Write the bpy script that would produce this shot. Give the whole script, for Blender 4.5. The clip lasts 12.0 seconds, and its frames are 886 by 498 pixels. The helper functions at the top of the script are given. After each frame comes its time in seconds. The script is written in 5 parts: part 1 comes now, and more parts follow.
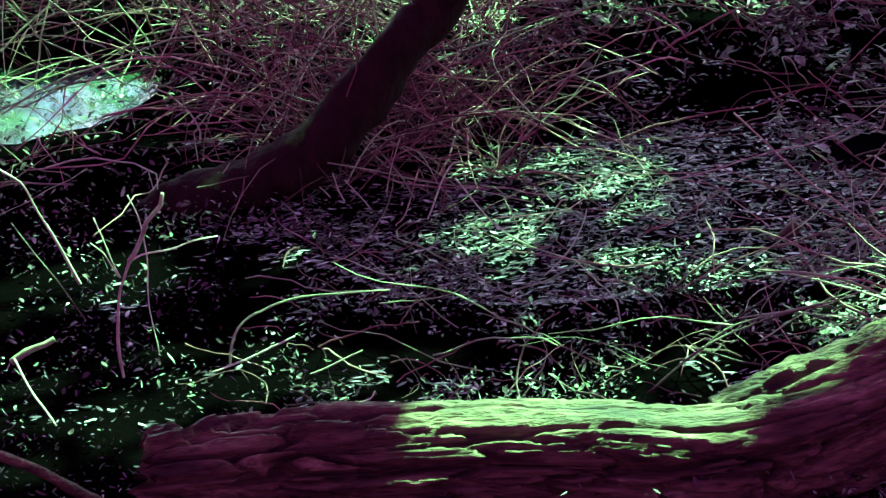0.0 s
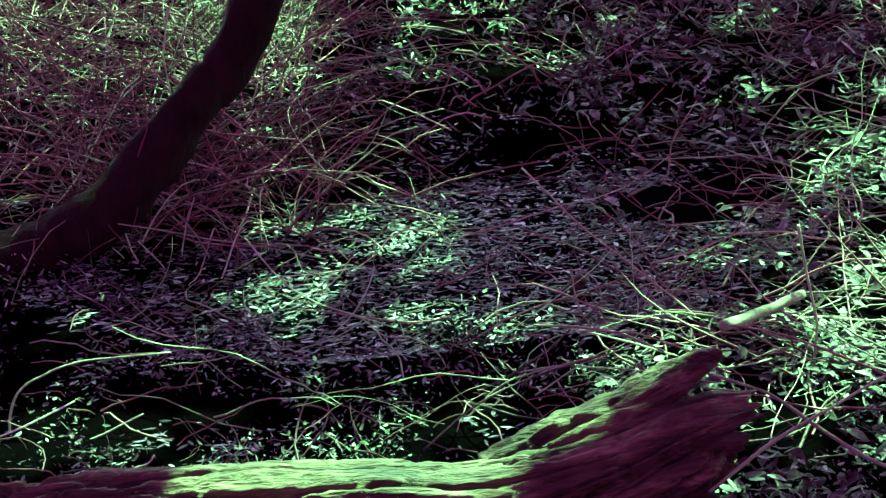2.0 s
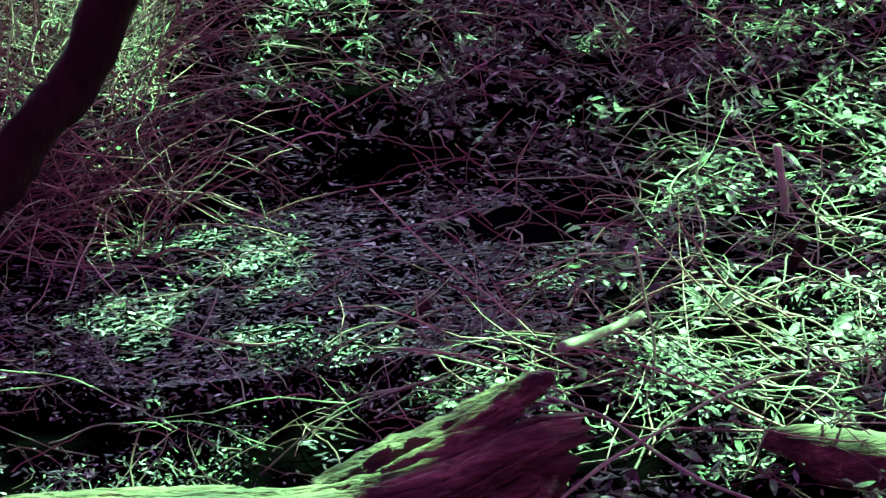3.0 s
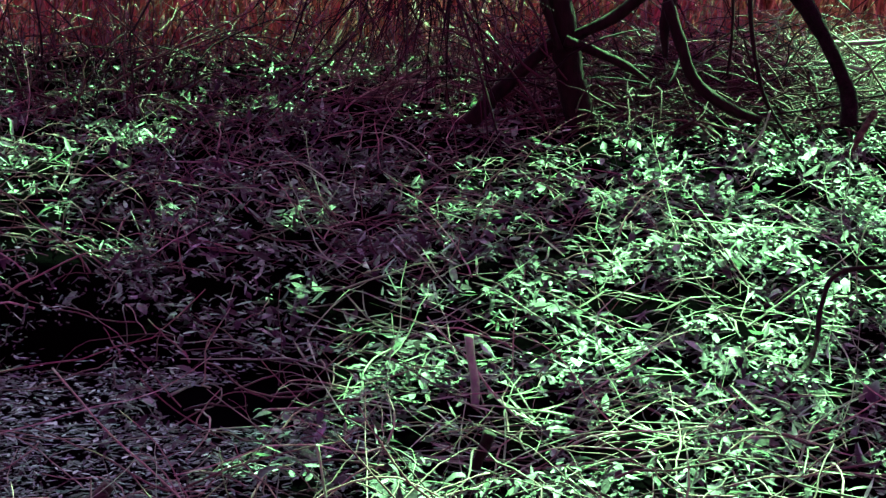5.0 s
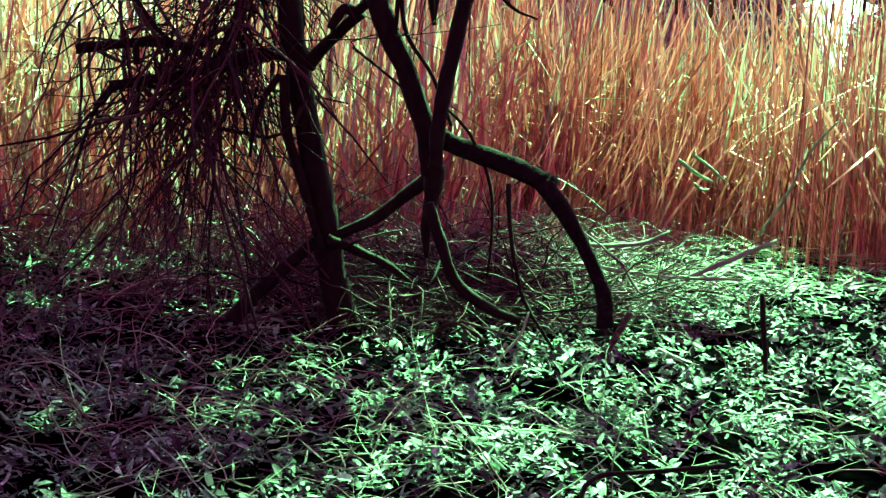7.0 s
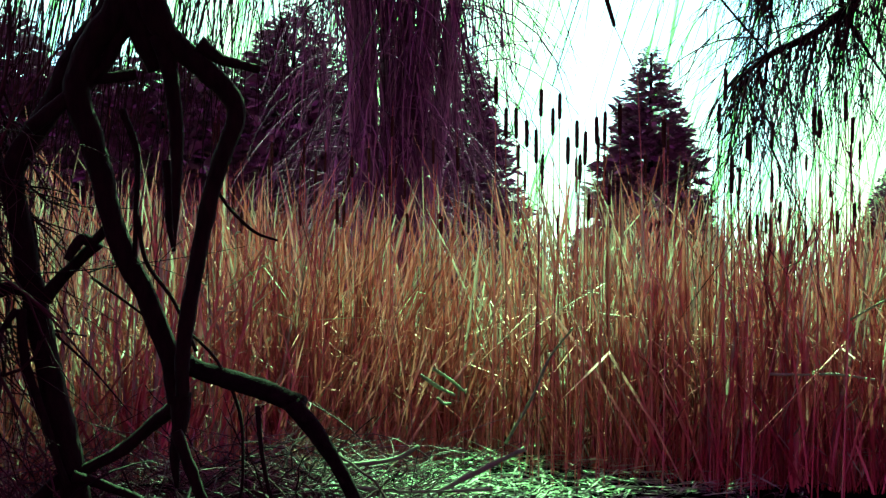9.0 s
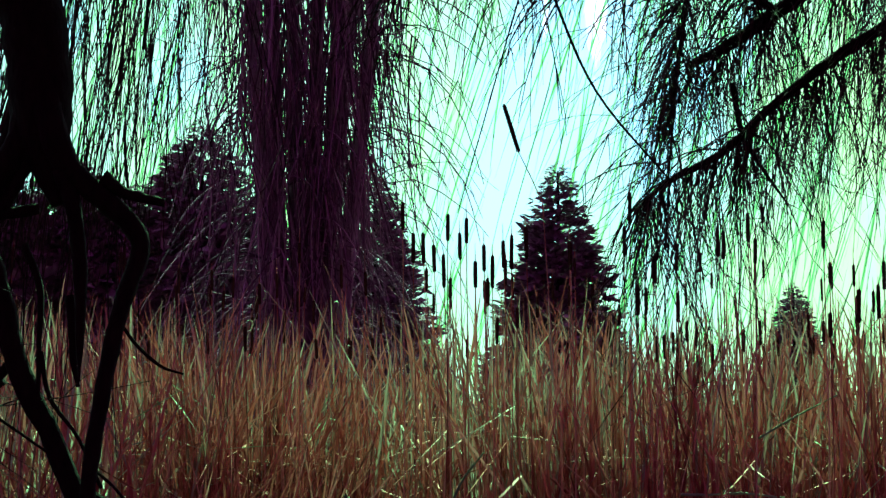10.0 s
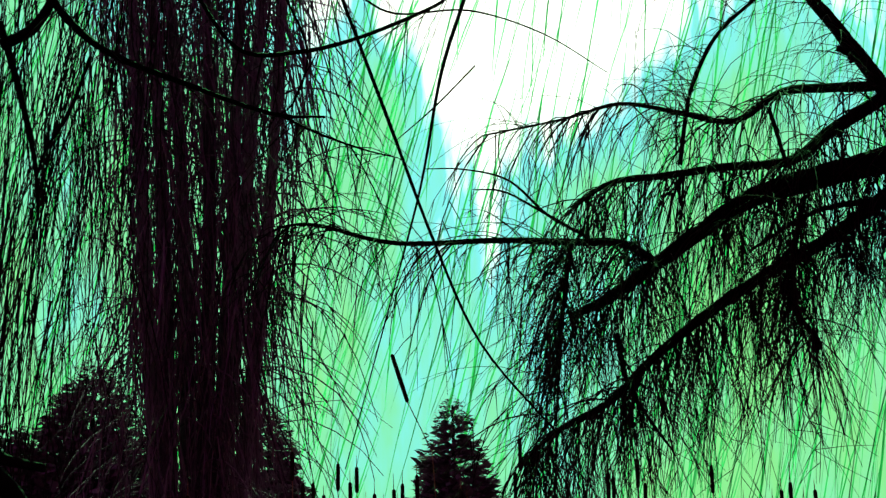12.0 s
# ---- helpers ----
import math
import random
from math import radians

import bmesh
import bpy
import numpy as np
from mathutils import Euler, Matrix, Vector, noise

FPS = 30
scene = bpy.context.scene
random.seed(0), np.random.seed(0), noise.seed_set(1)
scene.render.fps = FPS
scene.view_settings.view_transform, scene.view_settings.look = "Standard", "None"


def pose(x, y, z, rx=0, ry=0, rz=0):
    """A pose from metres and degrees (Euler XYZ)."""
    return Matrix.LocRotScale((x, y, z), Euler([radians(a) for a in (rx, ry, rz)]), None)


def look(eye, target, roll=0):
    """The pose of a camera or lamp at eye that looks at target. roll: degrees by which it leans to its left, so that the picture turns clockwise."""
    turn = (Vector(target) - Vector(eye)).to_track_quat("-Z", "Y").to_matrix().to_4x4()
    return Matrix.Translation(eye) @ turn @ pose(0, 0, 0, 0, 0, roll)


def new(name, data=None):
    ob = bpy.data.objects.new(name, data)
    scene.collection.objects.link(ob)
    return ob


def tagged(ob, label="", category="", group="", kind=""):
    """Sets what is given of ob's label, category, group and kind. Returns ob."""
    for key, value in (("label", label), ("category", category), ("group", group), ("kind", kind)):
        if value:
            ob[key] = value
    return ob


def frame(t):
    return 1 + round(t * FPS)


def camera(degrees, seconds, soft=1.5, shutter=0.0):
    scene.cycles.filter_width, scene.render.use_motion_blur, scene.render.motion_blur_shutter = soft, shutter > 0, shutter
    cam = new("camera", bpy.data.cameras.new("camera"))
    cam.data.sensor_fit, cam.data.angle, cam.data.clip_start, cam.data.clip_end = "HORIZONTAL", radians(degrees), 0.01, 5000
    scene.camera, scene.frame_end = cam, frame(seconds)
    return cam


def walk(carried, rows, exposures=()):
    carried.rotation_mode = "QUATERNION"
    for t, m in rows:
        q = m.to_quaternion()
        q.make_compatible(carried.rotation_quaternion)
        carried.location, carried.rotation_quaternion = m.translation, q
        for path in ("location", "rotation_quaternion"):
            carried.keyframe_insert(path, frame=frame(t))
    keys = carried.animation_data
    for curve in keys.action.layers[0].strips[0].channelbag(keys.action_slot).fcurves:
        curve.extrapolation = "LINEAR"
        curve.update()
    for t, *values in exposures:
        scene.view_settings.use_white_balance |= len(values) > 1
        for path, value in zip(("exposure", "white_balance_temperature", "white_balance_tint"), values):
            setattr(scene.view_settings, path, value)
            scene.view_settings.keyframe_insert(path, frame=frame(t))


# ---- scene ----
cam = camera(28.209, 12.0, soft=1.4)
walk(cam, [
    (0, pose(0.0, 0.0, 1.5, 70.369, 3.942, -0.347)),
    (0.5, pose(0.032, -0.008, 1.506, 70.876, 3.723, -1.893)),
    (1, pose(0.059, -0.019, 1.51, 70.906, 3.373, -3.055)),
    (1.5, pose(0.094, -0.021, 1.515, 71.108, 3.298, -4.05)),
    (2, pose(0.141, -0.024, 1.521, 71.622, 3.34, -5.417)),
    (2.5, pose(0.183, -0.029, 1.523, 71.841, 2.739, -7.172)),
    (3, pose(0.223, -0.022, 1.53, 71.917, 2.223, -9.193)),
    (3.2, pose(0.235, -0.016, 1.536, 71.879, 1.912, -9.845)),
    (4.8, pose(0.298, 0.037, 1.59, 75.826, -1.653, -16.382)),
    (5, pose(0.305, 0.037, 1.598, 76.868, -2.065, -17.52)),
    (5.5, pose(0.311, 0.029, 1.611, 78.104, -2.634, -19.84)),
    (6, pose(0.324, 0.024, 1.645, 79.456, -3.254, -21.327)),
    (6.5, pose(0.344, 0.051, 1.646, 81.678, -3.195, -23.159)),
    (7, pose(0.344, 0.066, 1.639, 83.395, -3.766, -24.893)),
    (7.5, pose(0.347, 0.105, 1.625, 85.205, -3.857, -27.427)),
    (7.7, pose(0.347, 0.116, 1.617, 85.927, -4.044, -28.364)),
    (9.3, pose(0.28, 0.114, 1.598, 92.085, -0.298, -34.629)),
    (9.5, pose(0.285, 0.104, 1.614, 92.695, -0.171, -35.137)),
    (10, pose(0.302, 0.099, 1.661, 94.91, 0.192, -36.579)),
    (10.5, pose(0.311, 0.087, 1.704, 97.263, 0.467, -37.906)),
    (11, pose(0.311, 0.067, 1.74, 99.323, 1.001, -38.685)),
    (11.5, pose(0.317, 0.06, 1.775, 101.02, 1.563, -39.353)),
    (12, pose(0.326, 0.034, 1.808, 102.248, 1.504, -39.763)),
], exposures=[(0, 4.22, 6500, 34), (5.0, 4.22, 6500, 34), (6.3, 4.42, 6500, 25), (7.5, 4.15, 6500, 22), (9.3, 2.8, 6500, 36), (9.6, 2.55, 6400, 36), (10.5, 1.5, 6000, 18), (11.2, 1.2, 6400, -4), (12, 0.98, 6900, -15)])

# ---- world, sun ----
SUN_AZ, SUN_EL = 42.0, 49.0          # degrees: clockwise from +y, above the horizon
SUN_DIR = Vector((math.sin(radians(SUN_AZ)) * math.cos(radians(SUN_EL)),
                  math.cos(radians(SUN_AZ)) * math.cos(radians(SUN_EL)), math.sin(radians(SUN_EL))))
world = bpy.data.worlds.new("world")
scene.world = world
world.use_nodes = True
wn, wl = world.node_tree.nodes, world.node_tree.links
sky = wn.new("ShaderNodeTexSky")
sky.sky_type, sky.sun_disc = 'NISHITA', False
sky.sun_elevation, sky.sun_rotation = radians(SUN_EL), radians(SUN_AZ)
hue = wn.new("ShaderNodeMix")
hue.data_type, hue.blend_type = 'RGBA', 'MULTIPLY'
hue.inputs[0].default_value = 1.0
wl.new(sky.outputs[0], hue.inputs[6])
hue.inputs[7].default_value = (1.0, 0.15, 0.47, 1)
wl.new(hue.outputs[2], wn["Background"].inputs[0])
wn["Background"].inputs[1].default_value = 0.028

sun_data = bpy.data.lights.new("sun", 'SUN')
sun_data.energy, sun_data.angle, sun_data.color = 5.0, radians(0.4), (0.25, 1.0, 0.36)
sun_ob = new("sun", sun_data)
sun_ob.matrix_world = look(SUN_DIR * 40, (0, 0, 0))


# ---- materials ----
def material(name, ramp, scale=8.0, rough=0.8, bump=0.3, bump_scale=60.0, stretch=(1, 1, 1), island=0.0, spec=0.3, detail=6.0, bump_dist=0.01):
    """Noise-mottled surface: ramp is a list of (place, colour); island adds a shift of each loose piece along the ramp."""
    m = bpy.data.materials.new(name)
    m.use_nodes = True
    n, l = m.node_tree.nodes, m.node_tree.links
    b = n["Principled BSDF"]
    co, mp = n.new("ShaderNodeTexCoord"), n.new("ShaderNodeMapping")
    mp.inputs["Scale"].default_value = stretch
    l.new(co.outputs["Object"], mp.inputs[0])
    t = n.new("ShaderNodeTexNoise")
    t.inputs["Scale"].default_value, t.inputs["Detail"].default_value, t.inputs["Roughness"].default_value = scale, detail, 0.65
    l.new(mp.outputs[0], t.inputs["Vector"])
    fac = t.outputs["Fac"]
    if island:
        g, o = n.new("ShaderNodeNewGeometry"), n.new("ShaderNodeObjectInfo")
        a = n.new("ShaderNodeMath")
        a.operation = 'ADD'
        l.new(g.outputs["Random Per Island"], a.inputs[0])
        l.new(o.outputs["Random"], a.inputs[1])
        fr = n.new("ShaderNodeMath")
        fr.operation = 'FRACT'
        l.new(a.outputs[0], fr.inputs[0])
        k = n.new("ShaderNodeMath")
        k.operation = 'MULTIPLY_ADD'
        l.new(fr.outputs[0], k.inputs[0])
        k.inputs[1].default_value = island
        s = n.new("ShaderNodeMath")
        s.operation = 'MULTIPLY_ADD'
        l.new(fac, s.inputs[0])
        s.inputs[1].default_value, s.inputs[2].default_value = 1 - island * 0.5, -island * 0.25
        l.new(s.outputs[0], k.inputs[2])
        fac = k.outputs[0]
    r = n.new("ShaderNodeValToRGB")
    el = r.color_ramp.elements
    while len(el) < len(ramp):
        el.new(0.5)
    for e, (p, c) in zip(el, ramp):
        e.position, e.color = p, (*c, 1)
    l.new(fac, r.inputs[0])
    l.new(r.outputs[0], b.inputs["Base Color"])
    b.inputs["Roughness"].default_value = rough
    b.inputs["Specular IOR Level"].default_value = spec
    if bump:
        t2, bp = n.new("ShaderNodeTexNoise"), n.new("ShaderNodeBump")
        t2.inputs["Scale"].default_value, t2.inputs["Detail"].default_value = bump_scale, 8.0
        l.new(mp.outputs[0], t2.inputs["Vector"])
        l.new(t2.outputs["Fac"], bp.inputs["Height"])
        bp.inputs["Strength"].default_value, bp.inputs["Distance"].default_value = bump, bump_dist
        l.new(bp.outputs[0], b.inputs["Normal"])
    return m


# shade is put into the mud colour, far darker than real wet mud
M_MUD = material("shaded_wet_mud", [(0.3, (0.0004, 0.0003, 0.0004)), (0.7, (0.0007, 0.0005, 0.0006))], 9, 0.95, 0.8, 40, spec=0.0)
# green sunlight is put into the pale ends of leaf, stem and wood ramps
M_LEAF = material("dead_leaf", [(0.1, (0.008, 0.003, 0.006)), (0.45, (0.028, 0.012, 0.020)), (0.66, (0.05, 0.042, 0.045)), (0.80, (0.08, 0.15, 0.09)), (0.92, (0.20, 0.34, 0.22)), (1.0, (0.60, 0.74, 0.60))], 30, 0.6, 0.3, 90, island=0.9)
M_WETLEAF = material("wet_leaf", [(0.1, (0.006, 0.004, 0.007)), (0.42, (0.010, 0.007, 0.012)), (0.55, (0.030, 0.018, 0.034)), (0.74, (0.09, 0.06, 0.11)), (0.86, (0.16, 0.20, 0.19)), (1.0, (0.45, 0.62, 0.5))], 30, 0.6, 0.2, 90, island=0.9, spec=0.2)
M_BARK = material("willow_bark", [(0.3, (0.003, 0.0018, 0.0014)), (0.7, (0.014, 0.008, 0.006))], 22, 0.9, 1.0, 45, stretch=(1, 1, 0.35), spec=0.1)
M_LOG = material("log_bark", [(0.34, (0.008, 0.004, 0.003)), (0.46, (0.030, 0.018, 0.011)), (0.58, (0.068, 0.050, 0.030)), (0.72, (0.17, 0.17, 0.10)), (0.85, (0.30, 0.34, 0.20))], 26, 0.75, 1.0, 110, stretch=(0.22, 1, 1), spec=0.25, bump_dist=0.012)
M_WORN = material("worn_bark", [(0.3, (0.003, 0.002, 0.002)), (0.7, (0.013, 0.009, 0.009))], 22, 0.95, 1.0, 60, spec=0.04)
M_WOOD = material("pale_green_lit_wood", [(0.2, (0.09, 0.09, 0.06)), (0.55, (0.17, 0.25, 0.14)), (0.9, (0.36, 0.52, 0.30))], 20, 0.7, 0.5, 70, island=0.5)
M_STEM = material("dry_stem", [(0.1, (0.012, 0.005, 0.006)), (0.5, (0.07, 0.027, 0.028)), (0.78, (0.18, 0.08, 0.085)), (0.90, (0.38, 0.30, 0.27)), (1.0, (0.62, 0.80, 0.56))], 28, 0.7, 0.0, island=0.7)
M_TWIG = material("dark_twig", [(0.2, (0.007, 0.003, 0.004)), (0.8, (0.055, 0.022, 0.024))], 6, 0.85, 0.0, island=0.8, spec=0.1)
M_REED = material("dry_reed", [(0.05, (0.17, 0.035, 0.035)), (0.35, (0.43, 0.095, 0.08)), (0.65, (0.60, 0.16, 0.14)), (1.0, (0.74, 0.30, 0.30))], 5, 0.7, 0.0, island=0.85, spec=0.2)
# lit copy of dry_reed: sun on the leaves is put into the paler colour
M_LITREED = material("sunlit_pale_reed", [(0.2, (0.26, 0.13, 0.11)), (0.55, (0.34, 0.23, 0.20)), (0.9, (0.46, 0.38, 0.34))], 5, 0.7, 0.0, island=0.7, spec=0.2)
# brighter copy of the pale wood, with sunlight put into its colour
M_LITSTRAW = material("sunlit_straw", [(0.2, (0.20, 0.20, 0.14)), (0.55, (0.36, 0.50, 0.32)), (0.9, (0.55, 0.78, 0.50))], 20, 0.7, 0.5, 70, island=0.5)
M_TAIL = material("cattail_head", [(0.3, (0.025, 0.010, 0.010)), (0.8, (0.09, 0.04, 0.035))], 60, 1.0, 0.6, 300, spec=0.0)
# purple haze of distance is painted into the far needles and twigs
M_CONIFER = material("hazed_conifer_needles", [(0.2, (0.13, 0.065, 0.105)), (0.8, (0.40, 0.21, 0.33))], 3, 0.9, 0.0, island=0.7, spec=0.1)
M_FARTWIG = material("hazed_willow_twig", [(0.2, (0.09, 0.045, 0.075)), (0.8, (0.38, 0.19, 0.31))], 4, 0.9, 0.0, island=0.8, spec=0.0)
M_FROND = material("willow_frond", [(0.1, (0.14, 0.42, 0.18)), (0.6, (0.20, 0.56, 0.28)), (1.0, (0.32, 0.70, 0.42))], 2, 0.8, 0.0, island=0.8)

def let_through(m, share):
    """Mixes light passing through thin stuff into a material."""
    n, l = m.node_tree.nodes, m.node_tree.links
    b, o = n["Principled BSDF"], n["Material Output"]
    t, mx = n.new("ShaderNodeBsdfTranslucent"), n.new("ShaderNodeMixShader")
    l.new(b.inputs["Base Color"].links[0].from_socket, t.inputs["Color"])
    mx.inputs[0].default_value = share
    l.new(b.outputs[0], mx.inputs[1])
    l.new(t.outputs[0], mx.inputs[2])
    l.new(mx.outputs[0], o.inputs["Surface"])


let_through(M_FROND, 0.7)
let_through(M_LEAF, 0.25)
let_through(M_LITREED, 0.25)
let_through(M_REED, 0.12)


def water_material(name, rough, ripple, gloss, colour):
    m = bpy.data.materials.new(name)
    m.use_nodes = True
    b = m.node_tree.nodes["Principled BSDF"]
    b.inputs["Base Color"].default_value = (*colour, 1)
    b.inputs["Roughness"].default_value = rough
    b.inputs["IOR"].default_value = 1.33
    b.inputs["Specular IOR Level"].default_value = gloss
    t2, bp = m.node_tree.nodes.new("ShaderNodeTexNoise"), m.node_tree.nodes.new("ShaderNodeBump")
    t2.inputs["Scale"].default_value, t2.inputs["Detail"].default_value = 14, 4
    bp.inputs["Strength"].default_value, bp.inputs["Distance"].default_value = ripple, 0.02
    m.node_tree.links.new(t2.outputs["Fac"], bp.inputs["Height"])
    m.node_tree.links.new(bp.outputs[0], b.inputs["Normal"])
    return m


# black colour without gloss stands in for the mirrored dark trees
M_WATER = water_material("blackened_water", 0.5, 0.3, 0.0, (0.0008, 0.0006, 0.001))
# the mirrored sky's green is painted into this base colour
M_CLEAR = water_material("sky_tinted_water", 0.08, 0.15, 0.22, (0.006, 0.028, 0.016))


# ---- builders ----
rng = np.random.default_rng(7)


def smooth(pts, n=6):
    """Catmull-Rom line through pts, n steps a span."""
    p = np.array(pts, float)
    if len(p) < 3:
        return np.array([p[0] + (p[-1] - p[0]) * i / n for i in range(n + 1)])
    q = np.vstack([2 * p[0] - p[1], p, 2 * p[-1] - p[-2]])
    out = []
    for i in range(1, len(q) - 2):
        a, b, c, d = q[i - 1:i + 3]
        for s in np.linspace(0, 1, n, endpoint=False):
            out.append(0.5 * (2 * b + (c - a) * s + (2 * a - 5 * b + 4 * c - d) * s * s + (3 * b - a - 3 * c + d) * s ** 3))
    return np.array(out + [p[-1]])


def tube(line, radii, sides=5, rough=0.0, seed=0.0, cap=False):
    """Vertices and faces of one tapering tube along a line."""
    line = np.asarray(line, float)
    n = len(line)
    r = np.interp(np.linspace(0, 1, n), np.linspace(0, 1, len(radii)), radii)
    tan = np.gradient(line, axis=0)
    tan /= np.linalg.norm(tan, axis=1)[:, None] + 1e-9
    ref = np.array([0.31, 0.17, 0.93]) if abs(tan[:, 2]).mean() < 0.8 else np.array([0.9, 0.3, 0.1])
    u = np.cross(tan, ref)
    u /= np.linalg.norm(u, axis=1)[:, None] + 1e-9
    w = np.cross(tan, u)
    a = np.linspace(0, 2 * np.pi, sides, endpoint=False)
    rr = np.repeat(r[:, None], sides, 1)
    if rough:
        for i in range(n):
            for j in range(sides):
                p = line[i] + (u[i] * np.cos(a[j]) + w[i] * np.sin(a[j])) * r[i]
                rr[i, j] *= 1 + rough * (noise.noise(Vector(p * 9) + Vector((seed, 0, 0))) + 0.6 * noise.noise(Vector(p * 28)) - 0.1)
    if cap:
        line, rr = np.vstack([line[:1], line, line[-1:]]), np.vstack([rr[:1] * 0.02, rr, rr[-1:] * 0.02])
        u, w, n = np.vstack([u[:1], u, u[-1:]]), np.vstack([w[:1], w, w[-1:]]), n + 2
    v = line[:, None] + rr[..., None] * (u[:, None] * np.cos(a)[:, None] + w[:, None] * np.sin(a)[:, None])
    i, j = np.meshgrid(np.arange(n - 1), np.arange(sides), indexing="ij")
    k = (j + 1) % sides
    f = np.stack([i * sides + j, i * sides + k, (i + 1) * sides + k, (i + 1) * sides + j], -1).reshape(-1, 4)
    return v.reshape(-1, 3), f


def mesh_of(name, pieces, mat, shade=True):
    """One mesh from a list of (vertices, quads)."""
    vs, fs, o = [], [], 0
    if len(pieces[0]) == 4:
        pieces = [blades(pieces)]
    for v, f in pieces:
        vs.append(v)
        fs.append(np.asarray(f) + o)
        o += len(v)
    v, f = np.vstack(vs), np.vstack(fs).astype(np.int32)
    me = bpy.data.meshes.new(name)
    me.vertices.add(len(v))
    me.vertices.foreach_set("co", v.astype(np.float32).ravel())
    me.loops.add(f.size)
    me.loops.foreach_set("vertex_index", f.ravel())
    me.polygons.add(len(f))
    me.polygons.foreach_set("loop_start", np.arange(0, f.size, 4, dtype=np.int32))
    me.update(calc_edges=True)
    if shade:
        me.polygons.foreach_set("use_smooth", np.ones(len(f), bool))
    me.materials.append(mat)
    return me


def part(name, pieces, mat, parent=None, label="", shade=True):
    """A mesh object under a thing; vertices are given in world places."""
    ob = new(name, mesh_of(name, pieces, mat, shade))
    if parent is not None:
        ob.parent = parent
        ob.matrix_parent_inverse = Matrix.Translation(-Vector(parent.location))
    if label:
        tagged(ob, label)
    return ob


def base(name, at, label, category, group="", kind=""):
    ob = new(name)
    ob.location = at
    ob.empty_display_size = 0.1
    return tagged(ob, label, category, group, kind)


def thing(name, pieces, mat, label, category, group="", kind="", shade=True):
    """A thing of one mesh, its origin at its lowest middle."""
    allv = np.vstack([p[0] for p in pieces])
    o = np.array([*allv[:, :2].mean(0), allv[:, 2].min()])
    ob = new(name, mesh_of(name, [(v - o, f) for v, f in pieces], mat, shade))
    ob.location = o
    return tagged(ob, label, category, group, kind)


def blade(line, width, side, fold=0.25):
    """A leaf or reed blade, told by its midrib, width, sideways direction and fold; mesh_of shapes it."""
    return line, width, side, fold


def blades(specs):
    """Vertices and quads of many blades with midribs of equal length: strips tapering at both ends, folded along the midrib."""
    line = np.array([q[0] for q in specs], float)
    width = np.array([q[1] for q in specs], float)[:, None]
    side = np.array([q[2] for q in specs], float)
    fold = np.array([q[3] for q in specs], float)[:, None, None]
    k, n = line.shape[:2]
    w = (width * np.clip(np.sin(np.pi * (0.06 + 0.92 * np.linspace(0, 1, n))) ** (0.7 if n == 5 else 1.15), 0.06, 1))[..., None]
    side /= np.linalg.norm(side, axis=1)[:, None] + 1e-9
    up = np.cross(line[:, -1] - line[:, 0], side)
    up /= np.linalg.norm(up, axis=1)[:, None] + 1e-9
    side, up = side[:, None], up[:, None]
    v = np.stack([line - side * w / 2 + up * w * fold, line, line + side * w / 2 + up * w * fold], 2)
    i = np.arange(n - 1)[:, None] * 3
    f = np.vstack([i + [0, 1, 4, 3], i + [1, 2, 5, 4]])
    return v.reshape(-1, 3), (f[None] + (np.arange(k) * 3 * n)[:, None, None]).reshape(-1, 4)


# ---- ground and water ----
def pool(x, y):
    """How deep in a pool a place lies: 1 in the middle, 0 at the rim."""
    a = 1 - (((x - 0.55) * 0.94 + (y - 4.45) * 0.34) / 0.85) ** 2 - (((y - 4.45) * 0.94 - (x - 0.55) * 0.34) / 0.62) ** 2
    c = 1 - ((x + 1.65) / 0.62) ** 2 - ((y - 6.05) / 0.62) ** 2
    return max(a, c, -1)


def hollow(x, y):
    """True where leaves are left out, so bare black ground imitates a shaded hollow."""
    return ((x - 1.27) / 0.32) ** 2 + ((y - 4.76) / 0.2) ** 2 < 1


def sun_edge(y):
    """The x right of which the litter lies in the sun, by y."""
    return float(np.interp(y, [2.75, 4.2, 5.5, 6.25, 7.9, 8.4, 8.9, 10.1], [1.1, 1.72, 1.38, 1.6, 2.8, 4.2, 5.3, 6.5]))


def ground_z(x, y):
    p = pool(x, y)
    h = 0.05 + 0.03 * noise.noise(Vector((x * 1.3, y * 1.3, 0))) + 0.02 * noise.noise(Vector((x * 4.1, y * 4.1, 3)))
    h += 0.07 * min(max((y - 5.2) / 0.6, 0), 1)
    return h - 0.13 * min(max((p + 0.45) / 0.6, 0), 1)


def ground_sheet():
    xs = np.unique(np.concatenate([np.linspace(-4, 14, 181), [-3000, -800, -200, -60, -20, -8, 18, 26, 40, 70, 150, 400, 1000, 3000]]))
    ys = np.unique(np.concatenate([np.linspace(1, 16, 151), [-3000, -800, -200, -60, -20, -8, -3, 20, 30, 50, 90, 200, 600, 3000]]))
    v = np.array([(x, y, ground_z(x, y) if -4 <= x <= 14 and 1 <= y <= 16 else 0.1) for x in xs for y in ys])
    ny = len(ys)
    i, j = np.meshgrid(np.arange(len(xs) - 1), np.arange(ny - 1), indexing="ij")
    f = np.stack([i * ny + j, (i + 1) * ny + j, (i + 1) * ny + j + 1, i * ny + j + 1], -1).reshape(-1, 4)
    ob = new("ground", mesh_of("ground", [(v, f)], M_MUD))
    tagged(ob, "wet marsh mud under leaf litter, colour darkened for shade", "ground", kind="structure")


ground_sheet()


